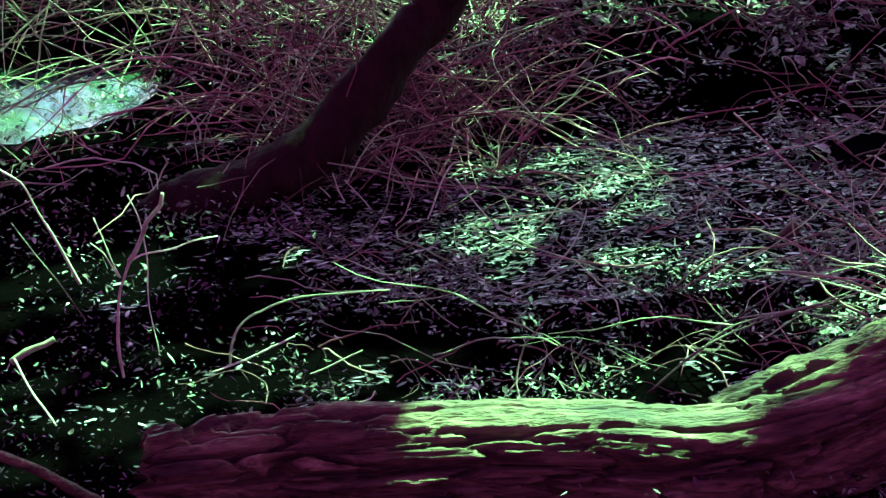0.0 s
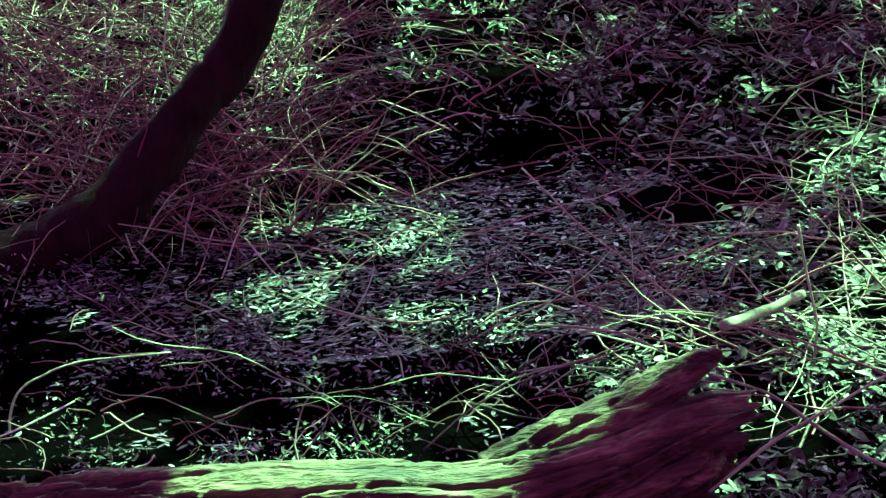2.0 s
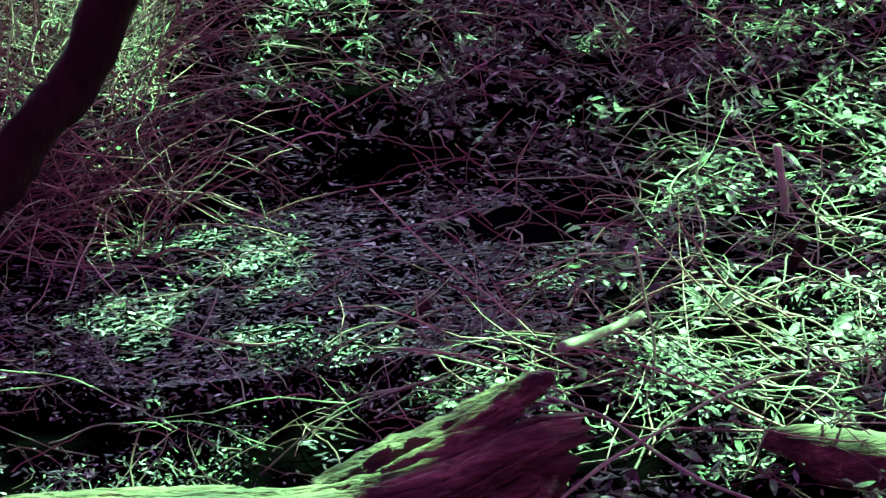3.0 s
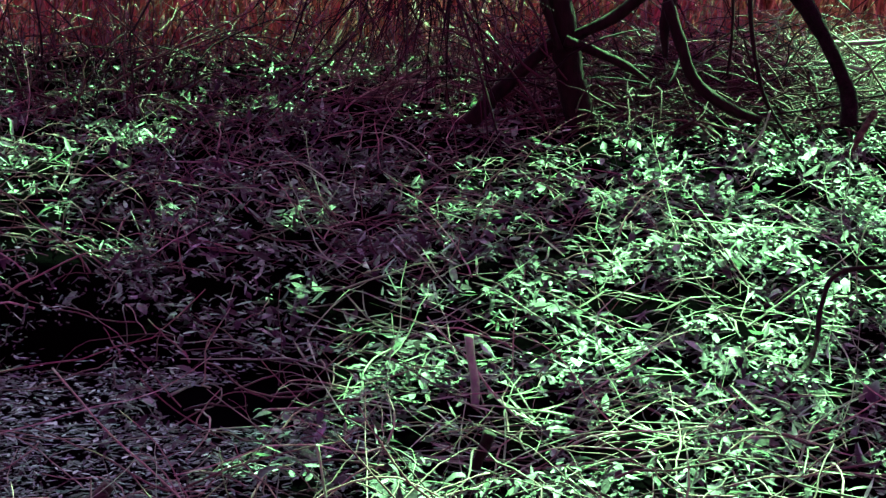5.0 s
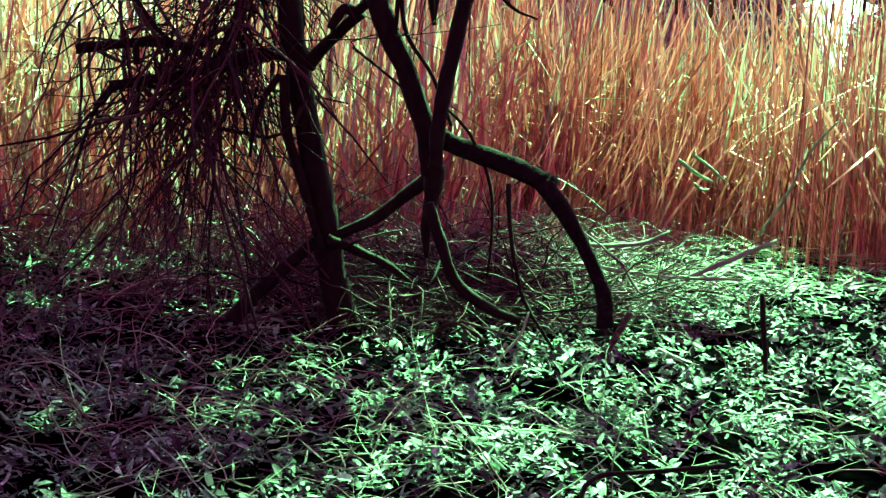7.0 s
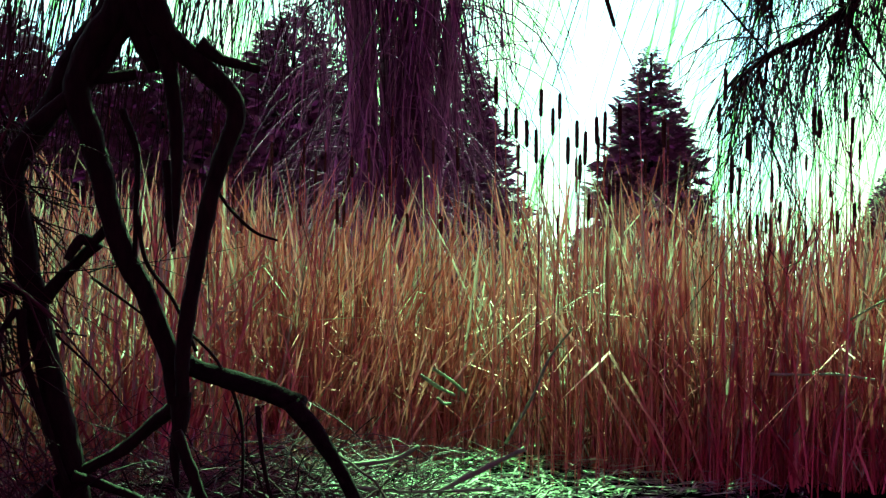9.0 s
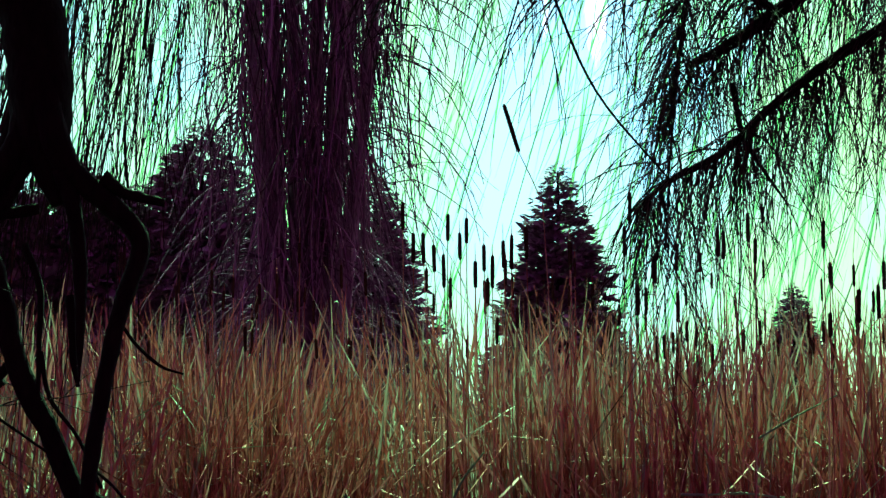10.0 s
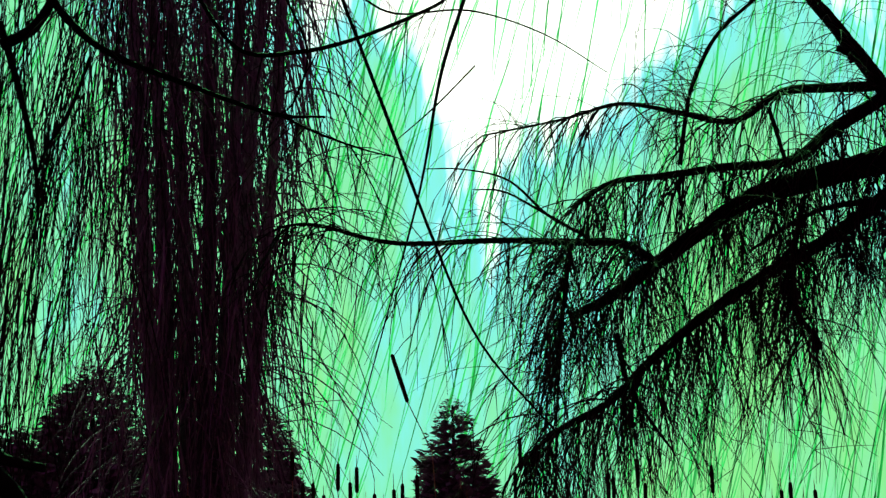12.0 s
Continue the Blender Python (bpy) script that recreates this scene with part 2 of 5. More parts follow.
def water(name, cx, cy, rx, ry, label, mat):
    a = np.linspace(0, 2 * np.pi, 40, endpoint=False)
    rings = [np.stack([cx + rx * s * np.cos(a), cy + ry * s * np.sin(a), 0 * a], 1) for s in (0.02, 0.5, 1.0)]
    v = np.vstack(rings)
    f = [(r * 40 + j, r * 40 + (j + 1) % 40, (r + 1) * 40 + (j + 1) % 40, (r + 1) * 40 + j) for r in range(2) for j in range(40)]
    tagged(new(name, mesh_of(name, [(v, np.array(f))], mat)), label, "water", kind="structure")


water("water_1", 0.55, 4.4, 1.35, 1.15, "shallow pool blackened for dark reflections, strewn with floating leaves", M_WATER)
water("water_2", -1.65, 6.05, 0.85, 0.85, "still pool tinted green like mirrored sky, among dry stems", M_CLEAR)


# ---- leaf litter ----
def litter(name, count, where, mat, label, size=(0.05, 0.10), width=0.22, tilt=0.35, floating=False):
    out = []
    while len(out) < count:
        x, y = where()
        z = max(ground_z(x, y), 0) + 0.003 + 0.008 * rng.random() if floating else max(ground_z(x, y), 0) + 0.003 + 0.07 * rng.random() ** 2
        if not floating and x < -0.4 and y < 4.2 and rng.random() < (0.75 if mat is M_LEAF else 0.3):
            continue
        if floating and min(pool(x, y), 0.1) + 0.9 * noise.noise(Vector((x * 3.0, y * 5, 6))) + 0.8 * noise.noise(Vector((x * 8, y * 15, 1))) < rng.uniform(-0.8, 0.0) or hollow(x, y):
            continue
        if not floating and noise.noise(Vector((x * 3.1, y * 3.1, 8))) + 0.8 * noise.noise(Vector((x * 9, y * 9, 2))) < rng.uniform(-0.25, 0.40):
            continue
        n = (size[0] + (size[1] - size[0]) * rng.random() ** 1.5) * min(1.0, 0.3 + 0.11 * math.hypot(x, y))
        a = rng.normal(0, 1.0) if floating else rng.uniform(0, 2 * np.pi)
        k = 0.04 if floating else tilt
        d = np.array([np.cos(a), np.sin(a), rng.normal(0, k)])
        s = np.array([-np.sin(a), np.cos(a), rng.normal(0, k)])
        bow = 0 if floating else rng.normal(0, 0.12) * n
        line = [np.array([x, y, z]) + d * n * (q - 0.5) + np.array([0, 0, bow * (1 - (2 * q - 1) ** 2)]) for q in (0, 0.35, 0.7, 1)]
        out.append(blade(line, n * width * rng.uniform(0.6, 1.6), s, rng.uniform(-0.2, 0.3) if not floating else 0.02))
    ob = new(name, mesh_of(name, out, mat))
    return tagged(ob, label, "leaf litter", kind="stuff")


def box(x0, x1, y0, y1):
    return lambda: (rng.uniform(x0, x1), rng.uniform(y0, y1))


def fan(d0, d1, a0, a1):
    """Random places by distance (evenly by logarithm) and bearing from the path."""
    def pick():
        d, a = d0 * (d1 / d0) ** rng.random(), radians(rng.uniform(a0, a1))
        return 0.2 + d * math.sin(a), d * math.cos(a)
    return pick


litter("leaf_litter", 19000, fan(2.6, 11.5, 8, 46), M_LEAF, "dry willow leaves strewn thickly over the marsh floor", (0.016, 0.075), 0.36, 0.35)
litter("leaf_litter", 9000, fan(6.0, 12.0, 24, 46), M_LEAF, "bright dry litter by the stake and the reeds", (0.025, 0.075), 0.42, 0.45)
litter("leaf_litter", 9000, fan(2.6, 4.4, -22, 20), M_WETLEAF, "tiny wet scraps of leaf on black mud", (0.006, 0.024), 0.22, 0.6)
def sunny():
    while True:
        x, y = fan(3.4, 8.0, 14, 46)()
        if x > sun_edge(y) - 0.3:
            return x, y


litter("leaf_litter", 3600, sunny, M_LEAF, "larger pale dry leaves lying in the sun", (0.04, 0.10), 0.26, 0.4)
litter("leaf_litter", 1200, fan(9.0, 13.0, 0, 25), M_LEAF, "dead leaves at the foot of the far reeds", (0.04, 0.10), 0.3, 0.6)
litter("leaf_litter", 5000, box(-0.3, 2.6, 5.3, 10.5), M_LEAF, "dead leaves over the shaded bank", (0.03, 0.09), 0.25, 0.6)
litter("leaf_litter", 15000, fan(2.6, 9.5, -20, 10), M_LEAF, "dead willow leaves between fallen stems", (0.007, 0.032), 0.4, 0.45)
litter("leaf_litter", 2600, fan(10.5, 14, 10, 46), M_LEAF, "pale dry litter at the foot of the reeds", (0.06, 0.16), 0.2, 0.3)
litter("floating_leaves", 11000, box(-0.9, 1.9, 3.1, 5.6), M_WETLEAF, "grey willow leaves floating on the dark pool", (0.014, 0.05), 0.26, floating=True)

# ---- the fallen log ----
def fallen_log():
    """A thick split log: grooved bare wood on top, ragged bark plates on its face, a raised splinter at its far end."""
    line = smooth([(-0.565, 2.69, 0.150), (-0.45, 2.71, 0.148), (-0.30, 2.73, 0.142), (-0.15, 2.74, 0.128), (0.04, 2.75, 0.118), (0.24, 2.745, 0.103), (0.36, 2.735, 0.094), (0.48, 2.74, 0.102), (0.60, 2.75, 0.126), (0.70, 2.755, 0.160), (0.79, 2.76, 0.192), (0.855, 2.76, 0.222)], 26)
    root = base("fallen_log", (0.05, 2.75, 0.0), "fallen log with cracked brown bark and a sunlit upper side", "log")
    n, sides = len(line), 150
    radii = np.interp(np.linspace(0, 1, n), np.linspace(0, 1, 12), [0.098, 0.108, 0.112, 0.110, 0.110, 0.112, 0.108, 0.108, 0.106, 0.102, 0.094, 0.062])
    along = np.concatenate([[0], np.cumsum(np.linalg.norm(np.diff(line, axis=0), axis=1))])
    v = np.zeros((n, sides, 3))
    for i in range(n):
        k = along[i]
        for j in range(sides):
            a = j / sides * 2 * math.pi              # 0 towards the path, a quarter turn is up
            q = Vector((k, math.cos(a), math.sin(a)))
            q += 0.10 * Vector((noise.noise(q * 3), noise.noise(q * 3 + Vector((7, 0, 0))), noise.noise(q * 3 + Vector((0, 7, 0)))))
            bare = min(max((math.sin(a) - 0.55) / 0.3, 0), 1) * min(max((k - 0.25) / 0.2, 0), 1)
            body = 0.06 * noise.noise(Vector((k * 2.0, q.y * 1.2, q.z * 1.2)))
            groove = abs(noise.noise(Vector((q.x * 2.0, q.y * 2.2, q.z * 2.2))))
            groove = 0.24 * max(0.0, 1 - groove / 0.07) ** 0.6
            fine = abs(noise.noise(Vector((q.x * 9.0, q.y * 8, q.z * 8))))
            fine = 0.07 * max(0.0, 1 - fine / 0.16)
            near, _ = noise.voronoi(Vector((q.x * 5.5, q.y * 2.4, q.z * 2.4)))
            fine += 0.30 * max(0.0, 1 - (near[1] - near[0]) * 6) ** 1.5
            plate = noise.noise(Vector((q.x * 4.5 + 3, q.y * 2.6, q.z * 2.6)))
            plate = 0.15 * min(max(plate / 0.04 + 0.4, 0), 1) * (0.7 + 0.5 * noise.cell(Vector((q.x * 6, q.y * 2.5, q.z * 2.5))))
            chip = 0.022 * noise.noise(Vector((q.x * 24, q.y * 16, q.z * 16))) + 0.012 * noise.noise(Vector((q.x * 60, q.y * 40, q.z * 40)))
            ledge = 0.10 * min(max((math.sin(a) - 0.52 - 0.12 * noise.noise(Vector((k * 5, 0, 0)))) / 0.05, 0), 1) * min(max((k - 0.3) / 0.15, 0), 1)
            r = radii[i] * (0.90 + body - groove - fine * (1 - 0.8 * bare) + plate * (1 - 0.7 * bare) + chip + ledge)
            v[i, j] = line[i] + np.array([0.05 * (r / radii[i] - 1), -math.cos(a) * r, math.sin(a) * r])
    # oblique ragged ends
    for i in range(n):
        near0, near1 = max(0, 1 - along[i] / 0.10), max(0, 1 - (along[-1] - along[i]) / 0.12)
        for j in range(sides):
            a = j / sides * 2 * math.pi
            rag = 0.03 * noise.noise(Vector((math.cos(a) * 4, math.sin(a) * 4, 2)))
            v[i, j, 0] += near0 * rag + near1 * (rag + 0.02 * math.sin(a))
    v = v.reshape(-1, 3)
    ii, jj = np.meshgrid(np.arange(n - 1), np.arange(sides), indexing="ij")
    kk = (jj + 1) % sides
    f = np.stack([ii * sides + jj, ii * sides + kk, (ii + 1) * sides + kk, (ii + 1) * sides + jj], -1).reshape(-1, 4)
    part("trunk", [(v, f)], M_LOG, root)
    ends = []
    for k, s in ((0, 1), (n - 1, -1)):
        ring = v[k * sides:(k + 1) * sides]
        m = ring.mean(0)
        inner = m + (ring - m) * 0.05 + [s * 0.05, 0, 0]
        ends.append((np.vstack([ring, inner]), np.array([(j, (j + 1) % sides, sides + (j + 1) % sides, sides + j) for j in range(sides)])))
    part("broken_end", ends[:1], M_LOG, root, "dark rotten broken end")
    part("broken_end", ends[1:], M_LOG, root, "splintered tapering end")
    # the split-off rim along the back of the far end
    for pts, wide, thick in (([(0.40, 2.815, 0.165), (0.52, 2.83, 0.200), (0.64, 2.835, 0.240), (0.74, 2.83, 0.290), (0.80, 2.82, 0.325), (0.835, 2.815, 0.343)], 0.042, 0.020),
                             ([(0.52, 2.775, 0.195), (0.62, 2.785, 0.228), (0.71, 2.79, 0.262), (0.775, 2.785, 0.30)], 0.026, 0.016)):
        ln = smooth(pts, 16)
        tv, tf = tube(ln, [0.7, 1.0, 1.0, 0.9, 0.7, 0.25], 40, 0.0, 0.0, True)
        c = np.vstack([ln[:1], ln, ln[-1:]])
        c = np.repeat(c, 40, 0)
        dv = tv - c
        for m_ in range(len(tv)):
            p = Vector(c[m_])
            w = 1 + 0.35 * noise.noise(Vector((p.x * 9, dv[m_][1] * 3, dv[m_][2] * 3))) + 0.35 * noise.noise(Vector((p.x * 30, dv[m_][1] * 9, dv[m_][2] * 9)))
            tv[m_] = c[m_] + dv[m_] * np.array([thick, wide, thick * 1.5]) * w
        part("splinter", [(tv, tf)], M_LOG, root, "raised split rim of weathered wood")


fallen_log()


# ---- branches ----
def limbs(root, specs, mat, rough=0.18, sides=10, n=7, name="limb"):
    for pts, radii in specs:
        part(name, [tube(smooth(pts, n), radii, sides, rough, rng.uniform(0, 9), True)], mat, root)


# leaning trunk over the pool, parent of the unseen shading blades overhead
lean = base("leaning_willow", (-1.0, 4.6, 0.0), "dark leaning willow trunk curving up out of the mud", "tree")
low = [(-1.092, 4.623, -0.173), (-0.952, 4.615, -0.079), (-0.798, 4.606, 0.013), (-0.666, 4.589, 0.061), (-0.503, 4.572, 0.124), (-0.359, 4.611, 0.215), (-0.242, 4.644, 0.332), (-0.134, 4.673, 0.458), (-0.027, 4.700, 0.569)]
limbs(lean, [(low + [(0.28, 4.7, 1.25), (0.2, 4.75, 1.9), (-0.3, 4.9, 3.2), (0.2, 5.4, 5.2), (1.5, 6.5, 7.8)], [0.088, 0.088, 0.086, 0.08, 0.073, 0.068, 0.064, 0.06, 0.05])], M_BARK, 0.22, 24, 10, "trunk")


# ---- the many-stemmed willow ----
will = base("willow_tree", (4.15, 8.4, 0.05), "bare dark many-stemmed willow with arching broken branches", "tree")
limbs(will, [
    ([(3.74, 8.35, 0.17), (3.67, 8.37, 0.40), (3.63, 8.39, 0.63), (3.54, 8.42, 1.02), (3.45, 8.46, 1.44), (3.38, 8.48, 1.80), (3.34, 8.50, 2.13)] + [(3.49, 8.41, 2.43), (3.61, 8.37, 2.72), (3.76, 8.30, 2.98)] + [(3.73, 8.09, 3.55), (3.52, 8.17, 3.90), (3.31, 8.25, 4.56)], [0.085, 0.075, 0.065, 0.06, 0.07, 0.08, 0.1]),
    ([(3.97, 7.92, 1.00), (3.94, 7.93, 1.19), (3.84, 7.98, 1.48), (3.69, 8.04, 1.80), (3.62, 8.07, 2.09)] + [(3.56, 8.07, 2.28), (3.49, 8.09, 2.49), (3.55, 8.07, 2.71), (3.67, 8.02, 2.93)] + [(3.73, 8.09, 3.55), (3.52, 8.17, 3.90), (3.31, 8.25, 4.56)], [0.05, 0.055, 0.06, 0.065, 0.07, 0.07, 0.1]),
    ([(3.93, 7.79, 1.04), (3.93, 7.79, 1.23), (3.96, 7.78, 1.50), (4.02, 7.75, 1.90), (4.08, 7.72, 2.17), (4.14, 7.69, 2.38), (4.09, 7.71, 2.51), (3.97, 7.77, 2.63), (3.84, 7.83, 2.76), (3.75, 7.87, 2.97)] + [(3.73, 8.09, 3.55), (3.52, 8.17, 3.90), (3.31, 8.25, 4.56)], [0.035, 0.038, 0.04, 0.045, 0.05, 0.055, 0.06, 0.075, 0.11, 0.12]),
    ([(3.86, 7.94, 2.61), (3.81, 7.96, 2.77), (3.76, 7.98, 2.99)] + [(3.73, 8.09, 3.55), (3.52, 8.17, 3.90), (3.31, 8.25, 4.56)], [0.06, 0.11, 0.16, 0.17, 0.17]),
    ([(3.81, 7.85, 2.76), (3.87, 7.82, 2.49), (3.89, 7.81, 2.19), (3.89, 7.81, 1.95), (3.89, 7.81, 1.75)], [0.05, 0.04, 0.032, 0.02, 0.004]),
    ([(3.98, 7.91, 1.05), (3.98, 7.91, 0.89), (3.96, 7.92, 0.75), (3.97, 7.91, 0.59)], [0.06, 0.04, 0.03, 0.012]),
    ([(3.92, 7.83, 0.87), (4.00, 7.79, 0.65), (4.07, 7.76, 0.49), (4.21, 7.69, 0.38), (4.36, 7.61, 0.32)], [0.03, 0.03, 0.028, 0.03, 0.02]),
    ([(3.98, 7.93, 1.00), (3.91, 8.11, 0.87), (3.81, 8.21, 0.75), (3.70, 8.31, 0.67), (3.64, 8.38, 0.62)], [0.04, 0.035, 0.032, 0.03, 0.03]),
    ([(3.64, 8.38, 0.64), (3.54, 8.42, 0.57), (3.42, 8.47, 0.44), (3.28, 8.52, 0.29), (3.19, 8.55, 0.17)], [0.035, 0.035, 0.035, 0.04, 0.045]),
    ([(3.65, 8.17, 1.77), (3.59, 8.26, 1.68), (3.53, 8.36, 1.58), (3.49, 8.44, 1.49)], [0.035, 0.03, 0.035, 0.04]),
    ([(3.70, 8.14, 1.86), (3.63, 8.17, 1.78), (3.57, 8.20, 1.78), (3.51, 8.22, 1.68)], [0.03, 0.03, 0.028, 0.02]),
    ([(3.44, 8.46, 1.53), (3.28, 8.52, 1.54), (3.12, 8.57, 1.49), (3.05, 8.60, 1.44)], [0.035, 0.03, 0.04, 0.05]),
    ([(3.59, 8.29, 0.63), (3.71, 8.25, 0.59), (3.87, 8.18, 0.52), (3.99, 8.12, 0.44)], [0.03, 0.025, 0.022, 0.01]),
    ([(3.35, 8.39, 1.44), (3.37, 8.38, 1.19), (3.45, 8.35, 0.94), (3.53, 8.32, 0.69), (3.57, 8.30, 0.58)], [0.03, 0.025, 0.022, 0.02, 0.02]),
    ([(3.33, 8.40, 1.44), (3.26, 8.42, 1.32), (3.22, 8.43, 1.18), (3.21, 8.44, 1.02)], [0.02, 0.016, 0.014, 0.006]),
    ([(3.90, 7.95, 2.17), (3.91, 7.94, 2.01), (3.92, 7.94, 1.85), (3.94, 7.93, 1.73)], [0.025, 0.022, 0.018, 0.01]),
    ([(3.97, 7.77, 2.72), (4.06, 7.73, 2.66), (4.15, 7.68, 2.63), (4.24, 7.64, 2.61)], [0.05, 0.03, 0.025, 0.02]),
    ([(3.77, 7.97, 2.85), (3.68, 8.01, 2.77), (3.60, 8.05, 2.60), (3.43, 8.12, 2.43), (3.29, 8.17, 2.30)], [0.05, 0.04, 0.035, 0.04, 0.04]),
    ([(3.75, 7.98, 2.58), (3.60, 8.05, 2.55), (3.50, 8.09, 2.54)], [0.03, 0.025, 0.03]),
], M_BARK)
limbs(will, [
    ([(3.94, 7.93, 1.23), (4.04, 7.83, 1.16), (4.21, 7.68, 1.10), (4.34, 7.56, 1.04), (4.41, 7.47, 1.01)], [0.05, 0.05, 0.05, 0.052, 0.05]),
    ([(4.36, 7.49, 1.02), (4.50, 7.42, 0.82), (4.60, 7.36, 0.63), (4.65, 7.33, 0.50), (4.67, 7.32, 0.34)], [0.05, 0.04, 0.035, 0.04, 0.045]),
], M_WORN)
limbs(will, [
    ([(4.08, 7.75, 2.02), (4.14, 7.72, 1.93), (4.24, 7.67, 1.83), (4.34, 7.62, 1.79)], [0.009, 0.009, 0.008, 0.005]),
    ([(4.22, 7.57, 1.00), (4.24, 7.56, 0.79), (4.28, 7.54, 0.58), (4.33, 7.51, 0.42), (4.46, 7.44, 0.21)], [0.014, 0.012, 0.011, 0.01, 0.008]),
    ([(3.95, 7.81, 1.36), (4.09, 7.75, 1.21), (4.19, 7.70, 0.97), (4.21, 7.69, 0.72), (4.20, 7.69, 0.53)], [0.008, 0.008, 0.009, 0.008, 0.007]),
    ([(3.58, 8.08, 1.60), (3.74, 8.02, 1.48), (3.90, 7.95, 1.35)], [0.008, 0.007, 0.005]),
    ([(3.77, 7.98, 1.90), (3.81, 7.96, 1.68), (3.93, 7.90, 1.49), (4.03, 7.85, 1.25)], [0.014, 0.012, 0.01, 0.01]),
    ([(3.69, 8.01, 2.41), (3.76, 7.98, 2.20), (3.76, 7.98, 1.93), (3.76, 7.98, 1.68)], [0.02, 0.018, 0.014, 0.01]),
], M_BARK, 0.1, 6, 6, "twig")


def spray(starts, count, length, radius, lean_to, spread, droop, mat, name, label, category, root=None, sides=3, seg=6, forks=0, jitter=0.0, wild=0.12):
    """Many thin twigs from places along lines, each bending under its weight."""
    out = []
    for _ in range(count):
        s = starts[int(rng.integers(len(starts)))]
        i = rng.integers(len(s) - 1)
        p = s[i] + (s[i + 1] - s[i]) * rng.random() + rng.normal(0, 1, 3) * jitter * np.array([0.3, 0.3, 1])
        d = np.array(lean_to, float) + rng.normal(0, 1, 3) * spread
        d /= np.linalg.norm(d)
        n = length * rng.uniform(0.35, 1.0)
        k, pts = rng.normal(0, wild, 3), [p]
        for q in range(seg):
            d = d + np.array([0, 0, -droop / seg]) + k / seg + rng.normal(0, 0.05 + wild * 0.12, 3)
            d /= np.linalg.norm(d)
            p = p + d * n / seg
            pts.append(p)
        r = radius * rng.uniform(0.6, 1.2)
        out.append(tube(pts, [r, r * 0.35], sides))
        for _ in range(forks):
            a = pts[int(rng.integers(1, seg))]
            e = d + rng.normal(0, 0.45, 3)
            e /= np.linalg.norm(e)
            m = n * rng.uniform(0.15, 0.4)
            out.append(tube([a, a + e * m * 0.5 + [0, 0, -droop * m * 0.05], a + e * m + [0, 0, -droop * m * 0.2]], [r * 0.6, r * 0.25], sides))
    if root is None:
        ob = new(name, mesh_of(name, out, mat))
        return tagged(ob, label, category, kind="stuff")
    ob = part(name, out, mat, root, label)
    return tagged(ob, kind="stuff")


def path(pts, n=6):
    return smooth(pts, n)


# hanging and tangled twigs beside the tree
tangle = [path(q) for q in ([(3.29, 8.62, 2.30), (3.21, 8.65, 1.84), (3.10, 8.68, 1.50), (3.01, 8.71, 1.18)], [(2.46, 9.07, 1.50), (2.78, 8.99, 1.55), (3.00, 8.93, 1.55), (3.32, 8.82, 1.62)], [(2.61, 8.93, 1.32), (2.82, 8.87, 1.37), (3.08, 8.80, 1.43), (3.40, 8.69, 1.52)],
                            [(2.74, 9.00, 2.32), (3.12, 8.89, 2.29), (3.46, 8.77, 2.38)])]
spray(tangle[:1] * 2 + tangle, 130, 1.25, 0.008, (-0.2, -0.05, -1.0), 0.42, 0.4, M_TWIG, "twig_tangle", "dark hanging mass of thin willow twigs", "twigs", will, sides=4, forks=2, wild=0.6, jitter=0.1)
spray(tangle, 55, 1.7, 0.013, (-0.1, -0.05, -0.4), 0.8, 0.8, M_TWIG, "twig_tangle", "dark tangle of bent willow twigs", "twigs", will, sides=5, forks=2, wild=0.9)
spray(tangle, 150, 1.5, 0.006, (-0.15, -0.05, -0.6), 0.6, 0.8, M_TWIG, "twig_tangle", "dark tangle of thin hanging willow twigs", "twigs", will, forks=3, wild=0.7, seg=7, jitter=0.3)
limbs(will, [(list(map(tuple, t[::6])), [0.03, 0.022, 0.016]) for t in tangle[:3]], M_BARK, 0.15, 7, 6, "limb")
limbs(will, [([(2.55, 8.84, 1.90), (2.66, 8.81, 1.80), (2.80, 8.77, 1.62), (2.97, 8.73, 1.50)], [0.016, 0.015, 0.01]), ([(2.71, 8.80, 1.44), (2.71, 8.80, 1.55), (2.81, 8.77, 1.57), (2.97, 8.73, 1.54), (3.02, 8.71, 1.51)], [0.018, 0.018, 0.016])], M_BARK, 0.15, 7, 6, "limb")


# ---- sticks and stems that lie or stand by themselves ----
def crooked(line, r):
    """The line with a few slight kinks, its ends kept."""
    n = len(line)
    m = max(3, n // 4)
    k = np.stack([np.interp(np.linspace(0, 1, n), np.linspace(0, 1, m), np.concatenate([[0], rng.normal(0, r * 0.9, m - 2), [0]])) for _ in range(3)], 1)
    return line + (k if r < 0.009 else k * 0.2)


def stick(pts, r0, r1, mat=None, label="dry dead stick lying on the litter", name="stick", category="stick", group="fallen sticks"):
    thin = 0.62 if r0 < 0.009 else 0.9
    return thing(name, [tube(crooked(smooth(pts, 6), r0), [r0 * thin, (r0 + r1) / 2 * thin, r1 * thin], 9, 0.35, rng.uniform(0, 9), True)], mat or M_WOOD, label, category, group)


PALE = "pale sunlit dead stick lying across the litter"
stick([(0.941, 3.234, 0.224), (1.011, 3.303, 0.214), (1.083, 3.371, 0.207), (1.164, 3.435, 0.202)], 0.014, 0.012, label="short thick pale broken branch piece propped on sticks")
stick([(0.857, 2.997, 0.225), (0.953, 2.883, 0.202), (1.046, 2.766, 0.171), (1.139, 2.643, 0.153), (1.196, 2.527, 0.160)], 0.006, 0.005, label=PALE)
